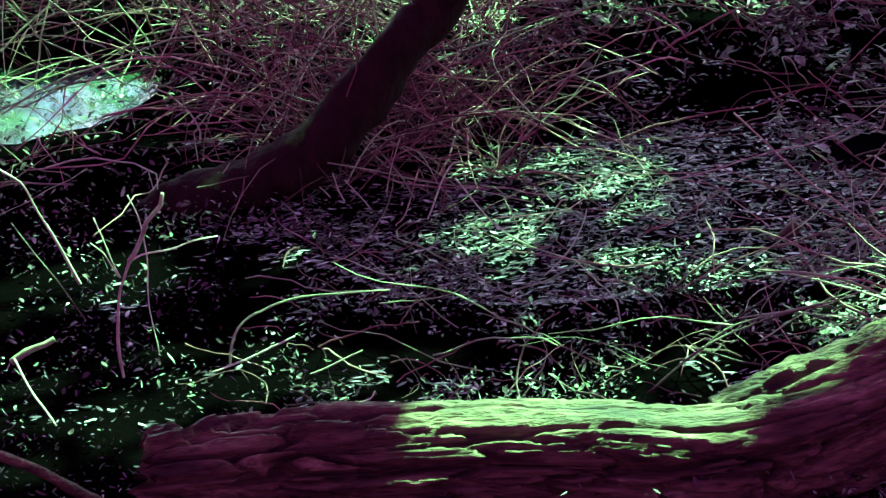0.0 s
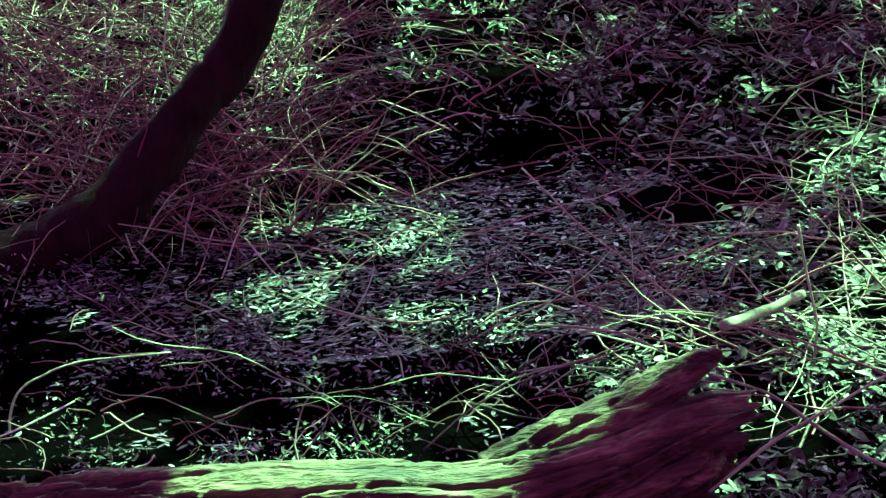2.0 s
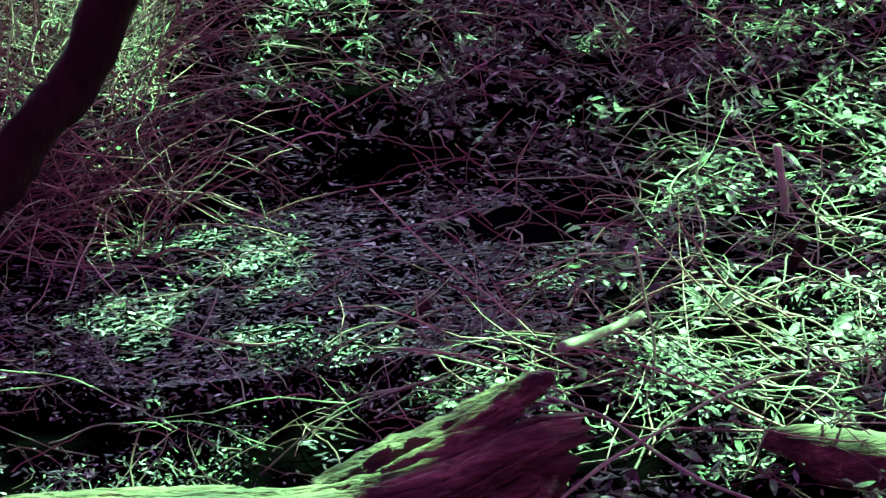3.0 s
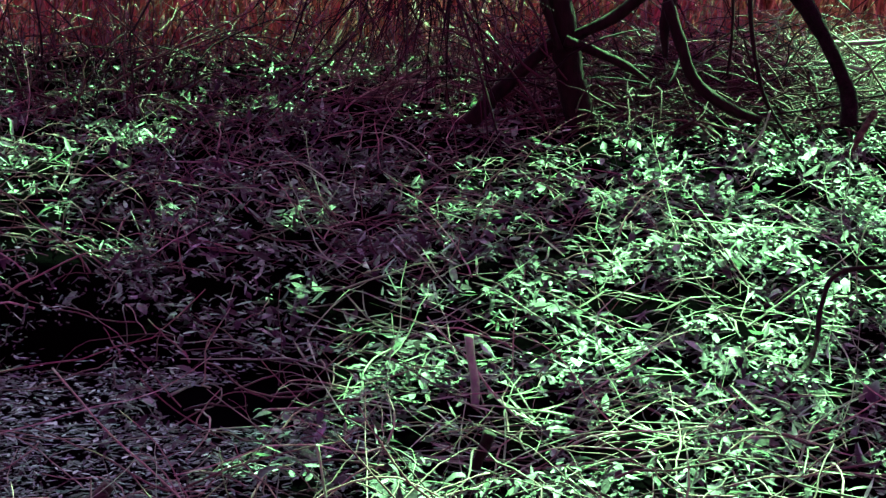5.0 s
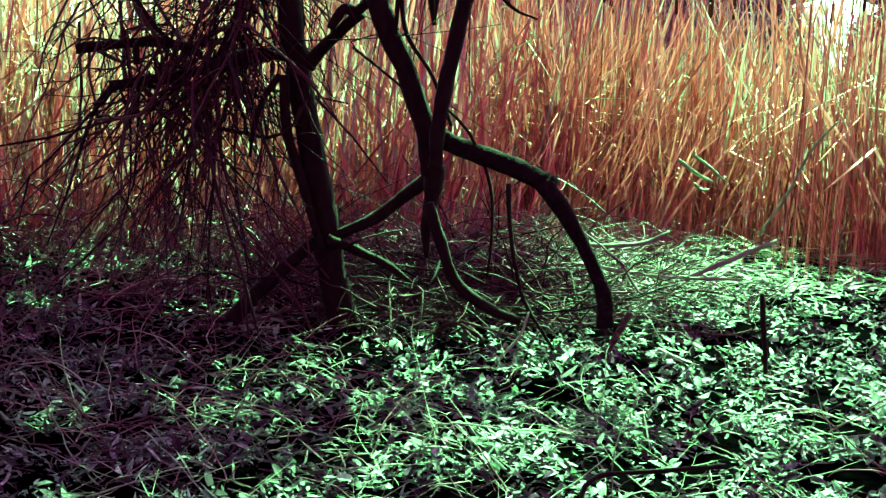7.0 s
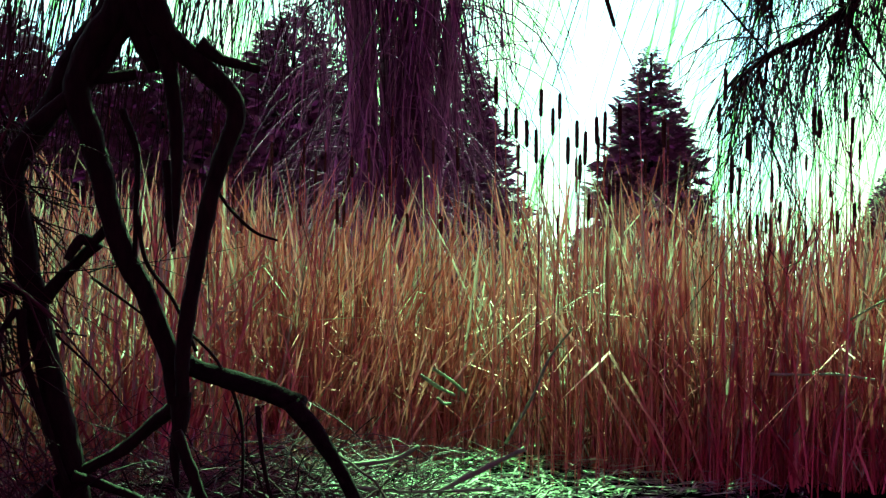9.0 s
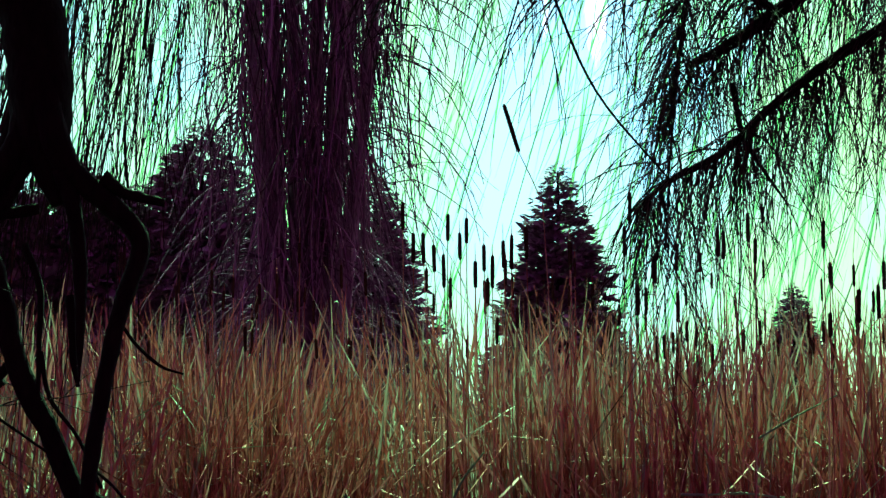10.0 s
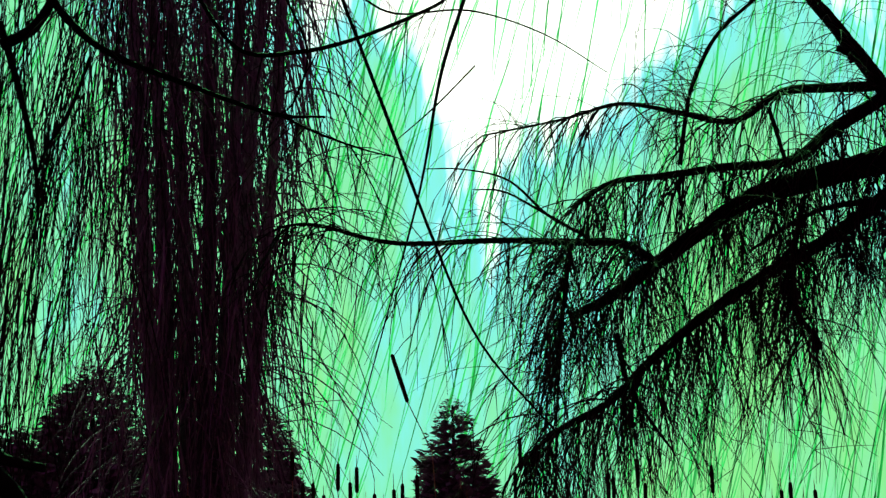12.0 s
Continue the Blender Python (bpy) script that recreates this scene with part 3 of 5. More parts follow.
stick([(0.773, 2.657, 0.153), (0.940, 2.758, 0.197), (1.122, 2.846, 0.245), (1.263, 2.943, 0.237), (1.390, 3.042, 0.203)], 0.006, 0.004, label=PALE)
stick([(0.593, 3.447, 0.185), (0.693, 3.434, 0.159), (0.787, 3.419, 0.128), (0.881, 3.401, 0.100)], 0.0045, 0.003, label=PALE)
stick([(0.700, 4.441, 0.242), (0.762, 4.207, 0.202), (0.862, 3.964, 0.152), (0.923, 3.724, 0.129), (0.944, 3.490, 0.151)], 0.004, 0.003, M_STEM)
stick([(0.946, 4.609, 0.148), (1.027, 4.544, 0.078), (1.182, 4.461, -0.008), (1.304, 4.381, -0.041), (1.421, 4.297, -0.064)], 0.004, 0.003, M_STEM)
stick([(1.816, 4.431, 0.276), (1.826, 4.428, 0.213), (1.836, 4.424, 0.149), (1.841, 4.422, 0.077)], 0.014, 0.015, label="short upright pale sunlit stick stump")
stick([(1.126, 3.342, 0.388), (1.140, 3.338, 0.289), (1.152, 3.334, 0.176), (1.158, 3.333, 0.061)], 0.006, 0.005, label="thin upright green-lit stem standing in the litter")
stick([(0.313, 3.068, 0.090), (0.423, 3.162, 0.131), (0.547, 3.251, 0.142), (0.746, 3.324, 0.156)], 0.004, 0.003, M_STEM)
stick([(1.689, 3.872, 0.194), (1.661, 3.882, 0.118), (1.641, 3.889, 0.058), (1.620, 3.897, -0.009)], 0.017, 0.02, M_BARK, "short black rotten stump leaning in the mud", "stump", "stump")
stick([(1.746, 4.223, -0.091), (1.782, 4.210, -0.130), (1.793, 4.206, -0.194)], 0.016, 0.02, M_BARK, "short black rotten stump leaning in the mud", "stump", "stump")
stick([(1.064, 4.877, 0.006), (1.234, 5.084, 0.005), (1.468, 5.275, 0.041), (1.734, 5.450, 0.049), (1.998, 5.617, 0.020), (2.20, 5.80, 0.07), (2.37, 5.99, 0.13)], 0.007, 0.005, label=PALE)
stick([(1.763, 4.818, -0.016), (1.905, 4.772, 0.033), (2.091, 4.705, 0.104), (2.241, 4.644, 0.182)], 0.008, 0.006, M_BARK, "dark wet stick lying over lit leaves")
stick([(3.532, 4.610, 0.377), (3.330, 4.677, 0.351), (3.132, 4.734, 0.323), (3.061, 4.709, 0.226), (2.981, 4.591, 0.118), (2.802, 4.430, 0.063), (2.557, 4.303, 0.009), (2.306, 4.174, -0.010)], 0.009, 0.012, M_BARK, "dark crooked fallen branch over sunlit leaves")
stick([(4.13, 7.51, -0.07), (4.13, 7.51, 0.05), (4.20, 7.47, 0.18), (4.27, 7.44, 0.28), (4.30, 7.42, 0.40)], 0.009, 0.006, M_WOOD, "pale arching dry stem standing by the willow", "stem", "stem")
stick([(1.89, 7.98, 0.04), (2.03, 7.95, 0.02), (2.17, 7.92, 0.01)], 0.012, 0.012, label=PALE)
stick([(1.06, 7.60, -0.06), (1.25, 7.58, -0.03), (1.44, 7.55, -0.00)], 0.01, 0.008, label=PALE)
stick([(1.55, 7.03, 0.04), (1.80, 6.98, 0.02), (2.04, 6.92, -0.03), (2.34, 6.84, -0.08)], 0.011, 0.007, M_BARK, "dark fallen branch half buried in leaves")
stick([(5.27, 6.91, 0.57), (5.29, 6.90, 0.42), (5.30, 6.89, 0.28), (5.31, 6.88, 0.17)], 0.013, 0.014, M_BARK, "dark upright stake standing in sunlit litter", "stake", "stake")
stick([(4.92, 7.51, 0.38), (4.86, 7.55, 0.23), (4.79, 7.58, 0.07)], 0.022, 0.018, M_LOG, "short brown leaning dead stick")
stick([(5.15, 7.60, 0.17), (5.23, 7.55, 0.14), (5.32, 7.49, 0.10)], 0.02, 0.018, label="short pale piece of dead branch")
stick([(5.31, 8.67, 0.57), (5.46, 8.58, 0.58), (5.59, 8.50, 0.61), (5.70, 8.43, 0.68)], 0.016, 0.012, label=PALE)
stick([(6.01, 8.71, 0.37), (6.22, 8.57, 0.51), (6.43, 8.42, 0.64)], 0.02, 0.015, label=PALE)
stick([(5.54, 8.89, 0.41), (5.85, 8.70, 0.39), (6.22, 8.44, 0.41)], 0.014, 0.01, label=PALE)
def stem(pts, r0, r1, mat=None, label="thin bent dry stem"):
    return stick(pts, r0, r1, mat or M_LITSTRAW, label, "stem", "stem", "standing stems")


stick([(-0.629, 3.443, 0.437), (-0.648, 3.439, 0.399), (-0.671, 3.435, 0.359), (-0.697, 3.430, 0.320), (-0.713, 3.427, 0.298)], 0.007, 0.010, label="pale thick broken stem lit green")
stem([(-0.711, 3.427, 0.301), (-0.736, 3.422, 0.257), (-0.750, 3.419, 0.183), (-0.756, 3.417, 0.120), (-0.753, 3.418, 0.010)], 0.006, 0.0045, None, "pale forked stem lit green, rising from the mud")
stem([(-0.713, 3.427, 0.298), (-0.675, 3.434, 0.310), (-0.623, 3.444, 0.315), (-0.575, 3.452, 0.328), (-0.529, 3.460, 0.331)], 0.0035, 0.002)
stem([(-0.718, 3.528, 0.412), (-0.702, 3.531, 0.354), (-0.696, 3.532, 0.277), (-0.703, 3.531, 0.187), (-0.700, 3.531, 0.082), (-0.695, 3.532, 0.028)], 0.0025, 0.0015)
stem([(-0.781, 3.463, 0.388), (-0.766, 3.466, 0.330), (-0.755, 3.469, 0.285), (-0.744, 3.471, 0.249)], 0.0025, 0.003)
stem([(-0.794, 3.460, 0.334), (-0.775, 3.464, 0.307), (-0.760, 3.468, 0.277), (-0.747, 3.470, 0.252)], 0.002, 0.003)
stem([(-1.104, 3.949, 0.372), (-1.049, 3.964, 0.316), (-1.016, 3.972, 0.234), (-0.964, 3.985, 0.096), (-0.929, 3.993, -0.017)], 0.004, 0.006)
stem([(-1.087, 3.953, 0.231), (-1.022, 3.867, 0.179), (-0.937, 3.786, 0.105), (-0.849, 3.704, 0.023), (-0.758, 3.622, -0.020)], 0.003, 0.002, M_STEM)
stick([(-0.956, 3.315, 0.138), (-0.921, 3.325, 0.156), (-0.889, 3.334, 0.167), (-0.867, 3.339, 0.174)], 0.009, 0.006, label="short pale broken piece of branch")
stem([(-0.936, 3.269, 0.165), (-0.904, 3.226, 0.126), (-0.867, 3.184, 0.087), (-0.814, 3.147, 0.014), (-0.728, 3.116, -0.057)], 0.004, 0.003)
stem([(-0.436, 4.579, 0.101), (-0.395, 4.583, 0.054), (-0.346, 4.587, -0.010)], 0.003, 0.002)
stem([(-0.526, 4.570, 0.046), (-0.462, 4.577, -0.005), (-0.405, 4.582, -0.056), (-0.363, 4.586, -0.110)], 0.003, 0.002)
stem([(-0.338, 4.588, 0.084), (-0.296, 4.590, 0.031), (-0.262, 4.593, -0.021)], 0.003, 0.003)
stem([(-0.375, 4.585, 0.136), (-0.349, 4.587, 0.052), (-0.334, 4.588, -0.014), (-0.327, 4.588, -0.105), (-0.282, 4.591, -0.168), (-0.237, 4.594, -0.236)], 0.004, 0.003)
stem([(-0.288, 4.591, -0.051), (-0.232, 4.594, -0.131), (-0.160, 4.597, -0.212)], 0.003, 0.002)
stem([(-0.615, 4.256, 0.030), (-0.520, 4.268, -0.001), (-0.437, 4.278, -0.042), (-0.359, 4.285, -0.066)], 0.003, 0.002)
stem([(-0.343, 4.086, 0.004), (-0.283, 4.090, -0.032), (-0.201, 4.095, -0.059), (-0.127, 4.098, -0.052)], 0.003, 0.003)
stem([(-0.183, 4.696, 0.162), (-0.219, 4.695, 0.058), (-0.232, 4.694, -0.007), (-0.212, 4.695, -0.092), (-0.224, 4.695, -0.210)], 0.003, 0.003)
stem([(-0.566, 3.403, 0.048), (-0.500, 3.414, 0.065), (-0.439, 3.422, 0.083), (-0.387, 3.428, 0.109)], 0.004, 0.003)
stem([(-0.405, 3.376, 0.027), (-0.333, 3.384, 0.045), (-0.284, 3.388, 0.064), (-0.245, 3.391, 0.082)], 0.003, 0.003)
stem([(-0.173, 4.457, -0.114), (-0.130, 4.460, -0.026), (-0.091, 4.463, 0.065), (-0.055, 4.465, 0.137), (-0.022, 4.466, 0.152)], 0.004, 0.003)
stem([(0.130, 3.971, -0.040), (0.167, 3.971, 0.003), (0.227, 3.971, 0.070), (0.263, 3.970, 0.132), (0.274, 3.970, 0.164)], 0.003, 0.002)
stem([(0.140, 4.171, 0.036), (0.193, 4.171, 0.084), (0.224, 4.171, 0.118), (0.241, 4.171, 0.124)], 0.003, 0.002)
stem([(-0.034, 4.165, 0.202), (0.041, 4.119, 0.108), (0.132, 4.071, 0.050), (0.225, 4.021, 0.023), (0.330, 3.968, -0.004)], 0.003, 0.002)
stick([(-0.528, 3.460, -0.039), (-0.531, 3.459, 0.061), (-0.485, 3.466, 0.143), (-0.399, 3.477, 0.167), (-0.183, 3.495, 0.173)], 0.0045, 0.003, M_WOOD, "thin arching dry stem", "stem", "stem", "standing stems")
stick([(-0.363, 4.385, 0.198), (-0.222, 4.444, 0.144), (-0.076, 4.499, 0.085), (0.134, 4.548, 0.011), (0.350, 4.587, -0.049)], 0.003, 0.002, M_WOOD, "thin arching dry stem", "stem", "stem", "standing stems")
stick([(-0.065, 4.500, 0.140), (-0.084, 4.499, 0.014), (-0.160, 4.497, -0.129)], 0.005, 0.004, M_STEM, "thin arching dry stem", "stem", "stem", "standing stems")
stick([(-1.225, 5.874, 0.137), (-1.070, 5.904, 0.169), (-0.901, 5.932, 0.150), (-0.735, 5.955, 0.089), (-0.627, 5.967, 0.001)], 0.006, 0.004, M_WOOD, "thin arching dry stem", "stem", "stem", "standing stems")
stick([(0.833, 3.296, 0.156), (0.747, 3.317, 0.185), (0.659, 3.335, 0.202), (0.571, 3.352, 0.217)], 0.005, 0.004, label=PALE)
stick([(0.338, 3.283, -0.014), (0.431, 3.272, 0.072), (0.509, 3.260, 0.132), (0.683, 3.229, 0.187)], 0.004, 0.003, M_WOOD)
stick([(-0.863, 2.769, 0.198), (-0.796, 2.789, 0.150), (-0.736, 2.805, 0.099), (-0.675, 2.820, 0.047)], 0.012, 0.012, M_LOG, "brown dead stick lying in the mud")
stick([(0.713, 4.139, -0.027), (0.760, 4.131, 0.002), (0.801, 4.123, 0.039)], 0.03, 0.02, M_LOG, "stub of rotten wood rising from the pool")

stick([(9.28, 9.35, 0.98), (9.44, 9.19, 0.98), (9.61, 9.02, 0.99), (9.80, 8.82, 0.96)], 0.012, 0.009, label="pale snapped reed stalk caught level in the bed")
stick([(9.68, 8.95, 1.38), (9.85, 8.76, 1.53), (10.05, 8.53, 1.69)], 0.010, 0.007, label="pale snapped reed stalk leaning in the bed")
stick([(7.56, 11.12, 0.96), (7.66, 11.05, 0.88), (7.77, 10.98, 0.78)], 0.016, 0.012, label="pale snapped reed stalk leaning in the bed")
stick([(7.59, 11.10, 0.74), (7.63, 11.07, 0.70), (7.68, 11.04, 0.70)], 0.014, 0.012, label="pale snapped reed stalk leaning in the bed")
stick([(7.39, 11.03, 0.92), (7.50, 10.96, 0.84), (7.61, 10.89, 0.77)], 0.016, 0.014, label="pale snapped reed stalk leaning in the bed")
stick([(7.33, 9.86, 0.51), (7.47, 9.76, 0.83), (7.57, 9.69, 1.11), (7.69, 9.59, 1.31)], 0.014, 0.008, label="pale snapped reed stalk leaning in the bed")

# second log at the edge of the litter
top2 = smooth([(1.273, 2.959, 0.131), (1.373, 2.922, 0.113), (1.472, 2.882, 0.084), (1.606, 2.821, 0.044)], 8)
log2 = base("rotten_log", tuple(top2[8] - [0, 0, 0.1]), "dark rotten log with a sunlit upper rim", "log")
part("trunk", [tube(top2 + [0, 0, -0.02], [0.02, 0.055, 0.065, 0.07], 20, 0.35, 0.0, True)], M_LOG, log2)


def stems(name, count, where, length, radius, rise, mat, label, category="dry stems", bend=1.0, seg=8, base_z=0.0, single=8):
    """Tangled thin stems, each arching up from the ground and over."""
    out = []
    for _ in range(count):
        x, y = where()
        p = np.array([x, y, max(ground_z(x, y), 0) + base_z * rng.random() ** 2])
        a, e = rng.uniform(0, 2 * np.pi), rise * rng.uniform(0.15, 1.3)
        d = np.array([np.cos(a) * np.cos(e), np.sin(a) * np.cos(e), np.sin(e)])
        n, pts = length * rng.uniform(0.3, 1.0), [p]
        sag, turn = bend * rng.uniform(0.2, 1.6) * e, rng.normal(0, 0.5)
        for q in range(seg):
            d = d + np.array([-d[1] * turn / seg, d[0] * turn / seg, -1.3 * sag / seg]) + rng.normal(0, 0.15, 3)
            d /= np.linalg.norm(d)
            p = p + d * n / seg
            p[2] = max(p[2], max(ground_z(p[0], p[1]), 0) + 0.012)
            pts.append(p)
        if min(q[1] for q in pts) < 2.98 and pts[0][0] < 1.2 or x < -0.45 and y < 4.35:
            continue
        r = radius * rng.uniform(0.35, 1.1)
        if single > 0:
            single -= 1
            thing("dry_stem", [tube(pts, [r, r * 0.5], 5)], mat, "thin bent dry stem among fallen leaves", "stem", "single dry stems")
        else:
            out.append(tube(pts, [r, r * 0.5], 4))
            if rng.random() < 0.35:
                k, e = int(rng.integers(2, seg - 1)), d + rng.normal(0, 0.6, 3)
                e *= n * rng.uniform(0.1, 0.25) / np.linalg.norm(e)
                out.append(tube([pts[k], pts[k] + e * 0.5, pts[k] + e + [0, 0, -0.01]], [r * 0.6, r * 0.3], 3))
    if not out:
        return None
    ob = new(name, mesh_of(name, out, mat))
    return tagged(ob, label, category, kind="stuff")


stems("dry_stems", 40, box(0.3, 1.9, 3.1, 5.0), 1.0, 0.003, 0.3, M_STEM, "long thin dead stems crossing the pool's edge", bend=0.4, base_z=0.12, single=30)
stems("dry_stems", 40, box(-0.4, 1.6, 3.2, 3.9), 0.5, 0.0022, 0.35, M_WOOD, "pale thin stems over the wet litter", bend=0.5, base_z=0.1, single=16)
stems("dry_stems", 160, box(-2.2, 0.2, 4.6, 7.0), 1.1, 0.0035, 0.9, M_WOOD, "pale arching stems in the thicket", base_z=0.2, single=16)
stems("dry_stems", 260, box(0.8, 4.4, 10.2, 12.0), 1.1, 0.006, 1.2, M_STEM, "upright dead stems before the far reeds", base_z=0.2)
stems("dry_stems", 170, box(0.5, 1.9, 8.8, 10.4), 1.2, 0.007, 1.2, M_TWIG, "dark upright dead twigs at the edge of the clearing", base_z=0.2, single=16)
stems("dry_stems", 30, box(0.8, 4.4, 10.2, 12.0), 1.3, 0.006, 1.2, M_TWIG, "dark upright twigs before the far reeds", base_z=0.2, single=0)


def thicket():
    while True:
        x, y = rng.uniform(-2.8, 0.2), rng.uniform(4.9, 8.6)
        if pool(x, y) < -0.3 and not (x < -0.95 and y < 5.7 and rng.random() < 0.85):
            return x, y


stems("dry_stems", 1600, thicket, 1.1, 0.0035, 0.9, M_STEM, "thicket of bent dry reddish stems round the leaning trunk", base_z=0.25, single=70)
stems("dry_stems", 260, box(-0.55, 0.15, 4.75, 5.5), 0.8, 0.0035, 1.0, M_STEM, "thicket of bent dry stems at the pool edge", single=30)
stems("dry_stems", 260, fan(3.0, 4.4, -20, 22), 0.3, 0.0025, 0.4, M_STEM, "short dead stems lying over wet litter")
stems("dry_stems", 280, box(0.8, 2.6, 2.9, 4.0), 0.6, 0.0035, 0.3, M_STEM, "dry stems piled at the log's broken end", base_z=0.1)
stems("dry_stems", 420, fan(4.4, 9.5, 8, 42), 0.5, 0.0038, 0.5, M_STEM, "dead stems scattered through the leaf litter")
stems("dry_stems", 240, sunny, 0.7, 0.0036, 0.4, M_WOOD, "long pale bent stems among the sunlit leaves", bend=0.7, base_z=0.05, single=36)
stems("dry_stems", 800, box(-0.2, 3.4, 5.5, 10.0), 0.5, 0.0035, 0.8, M_STEM, "dead stems over the dark bank", single=30)
stems("dry_stems", 600, box(3.0, 7.0, 8.6, 11.2), 0.9, 0.005, 0.7, M_STEM, "brushy dead stems round the willow's foot")
stems("brush_pile", 700, box(4.3, 6.3, 8.9, 10.2), 0.9, 0.006, 0.6, M_STEM, "pile of dead brush under the arching willow branch", base_z=0.45)
stems("brush_pile", 420, box(3.5, 5.4, 8.0, 9.6), 1.0, 0.008, 0.7, M_TWIG, "dark pile of dead brush round the willow's foot", base_z=0.35, single=24)
stems("brush_pile", 160, box(2.6, 4.4, 9.2, 10.6), 0.9, 0.006, 0.6, M_STEM, "dark brush under the twig tangle", base_z=0.5)


# ---- reeds ----
def reed_edge(x):
    """The y of the reed bed's front, by x."""
    return float(np.interp(x, [-3, 3.4, 5.2, 7.3, 8.8, 8.95, 9.1, 12, 16], [12.5, 11.6, 10.9, 11.8, 12.2, 10.9, 9.6, 8.0, 6.5]))


def reeds(name, count, depth, label, height=(1.3, 2.3), lean_sd=0.10, mat=None, xr=(-1, 15), single=0):
    out = []
    while len(out) < count:
        x = rng.uniform(*xr)
        y = reed_edge(x) + depth[0] + (depth[1] - depth[0]) * rng.random() ** 1.3
        b_ = math.degrees(math.atan2(x, y))
        if not 4 < b_ < 58 or rng.random() < (0.6 if x < 6.5 else 0.35 if x > 8 else 0.0):
            continue
        h = rng.uniform(*height) * (1 + 0.18 * noise.noise(Vector((x * 0.9, y * 0.9, 1))))
        if noise.noise(Vector((x * 4.0, y * 2.5, 4))) < rng.uniform(-0.6, 0.1):
            continue
        a = rng.uniform(0, 2 * np.pi)
        k = min(abs(rng.normal(0, lean_sd * (3.2 if rng.random() < 0.25 else 1))), 0.45 + 0.9 * (height[1] < 1.2))
        d = np.array([np.cos(a) * k, np.sin(a) * k, 1.0])
        bend = rng.normal(0, 0.22)
        line = [np.array([x, y, 0.05]) + d * h * q + np.array([np.cos(a), np.sin(a), -0.3 * abs(bend)]) * bend * h * q * q for q in (0, 0.3, 0.6, 0.85, 1)]
        if rng.random() < 0.3:                       # snapped, the end hanging over
            b_ = rng.uniform(0, 2 * np.pi)
            e = np.array([np.cos(b_), np.sin(b_), rng.uniform(-0.9, 0.35)]) * h * rng.uniform(0.1, 0.22)
            line[3], line[4] = line[2] + e, line[2] + 2 * e
        s = rng.uniform(0, np.pi)
        one = blade(line, rng.uniform(0.008, 0.032), np.array([np.cos(s), np.sin(s), 0.0]), 0.3)
        if single > 0 and y < reed_edge(x) + 0.5 and 3 < x < 11:
            single -= 1
            thing("reed_leaf", [blades([one])], mat or M_REED, "dry brown cattail leaf at the bed's edge", "reed", "reed leaves at the edge")
        else:
            out.append(one)
    ob = new(name, mesh_of(name, out, mat or M_REED))
    return tagged(ob, label, "reeds", kind="stuff")


reeds("reed_bed", 5600, (0.0, 2.2), "dense bed of dry brown cattail leaves", (0.7, 2.25), 0.13, single=260)
reeds("reed_bed", 3000, (2.0, 9.0), "tall dry brown reeds deeper in the marsh", (1.7, 2.65))
reeds("reed_bed", 4200, (-0.2, 2.2), "broken bent reed blades", (0.3, 1.3), 0.9)


def lone_leaves():
    """Larger curled leaves lying on the litter, each by itself."""
    made = 0
    while made < 110:
        x, y = fan(3.2, 9.0, 12, 44)()
        if hollow(x, y) or x < 0.5 + (y - 3) * 0.6:
            continue
        made += 1
        n, a = rng.uniform(0.06, 0.13), rng.uniform(0, 2 * np.pi)
        z = max(ground_z(x, y), 0) + 0.05
        d, sd = np.array([np.cos(a), np.sin(a), rng.normal(0, 0.3)]), np.array([-np.sin(a), np.cos(a), rng.normal(0, 0.3)])
        bow = rng.normal(0, 0.18) * n
        line = [np.array([x, y, z]) + d * n * (q - 0.5) + np.array([0, 0, bow * (1 - (2 * q - 1) ** 2)]) for q in (0, 0.2, 0.4, 0.6, 0.8, 1)]
        v, f = blades([blade(line, n * rng.uniform(0.3, 0.5), sd, rng.uniform(-0.15, 0.35))])
        thing("dead_leaf", [(v, f)], M_LEAF, "large curled dead leaf lying on the litter", "leaf", "large dead leaves")


lone_leaves()


def straw(name, count, where, length, width, mat, label, rise=0.15, lift=0.12):
    """Flat broken reed blades lying about."""
    out = []
    for _ in range(count):
        x, y = where()
        n, a = rng.uniform(*length), rng.uniform(0, 2 * np.pi)
        d = np.array([np.cos(a), np.sin(a), abs(rng.normal(0, rise))])
        p = np.array([x, y, ground_z(x, y) + 0.01 + lift * rng.random() ** 2])
        sag = rng.uniform(-0.12, 0.12) * n
        out.append(blade([p + d * n * q + np.array([0, 0, sag * q * (1 - q)]) for q in (0, 0.33, 0.66, 1)], rng.uniform(*width), np.array([-np.sin(a), np.cos(a), rng.normal(0, 0.4)]), 0.2))
    tagged(new(name, mesh_of(name, out, mat)), label, "straw", kind="stuff")


def clearing():
    while True:
        x, y = rng.uniform(6.1, 9.2), rng.uniform(9.3, 12.2)
        if y < reed_edge(x) + 0.3:
            return x, y


straw("straw", 1300, clearing, (0.08, 0.4), (0.006, 0.02), M_LITSTRAW, "pale broken straw lying before the reeds")
straw("straw", 420, lambda: (lambda x: (x, reed_edge(x) + rng.uniform(-0.3, 1.0)))(rng.uniform(2, 12)), (0.12, 0.55), (0.010, 0.024), M_LITSTRAW, "pale snapped reed leaves leaning at the edge of the bed", 0.7, 1.4)
straw("straw", 700, lambda: (lambda x: (x, reed_edge(x) + rng.uniform(-0.5, 0.5)))(rng.uniform(0.5, 5.5)), (0.05, 0.25), (0.01, 0.03), M_LITREED, "pale broken leaves at the foot of the far reeds", 0.5, 0.5)
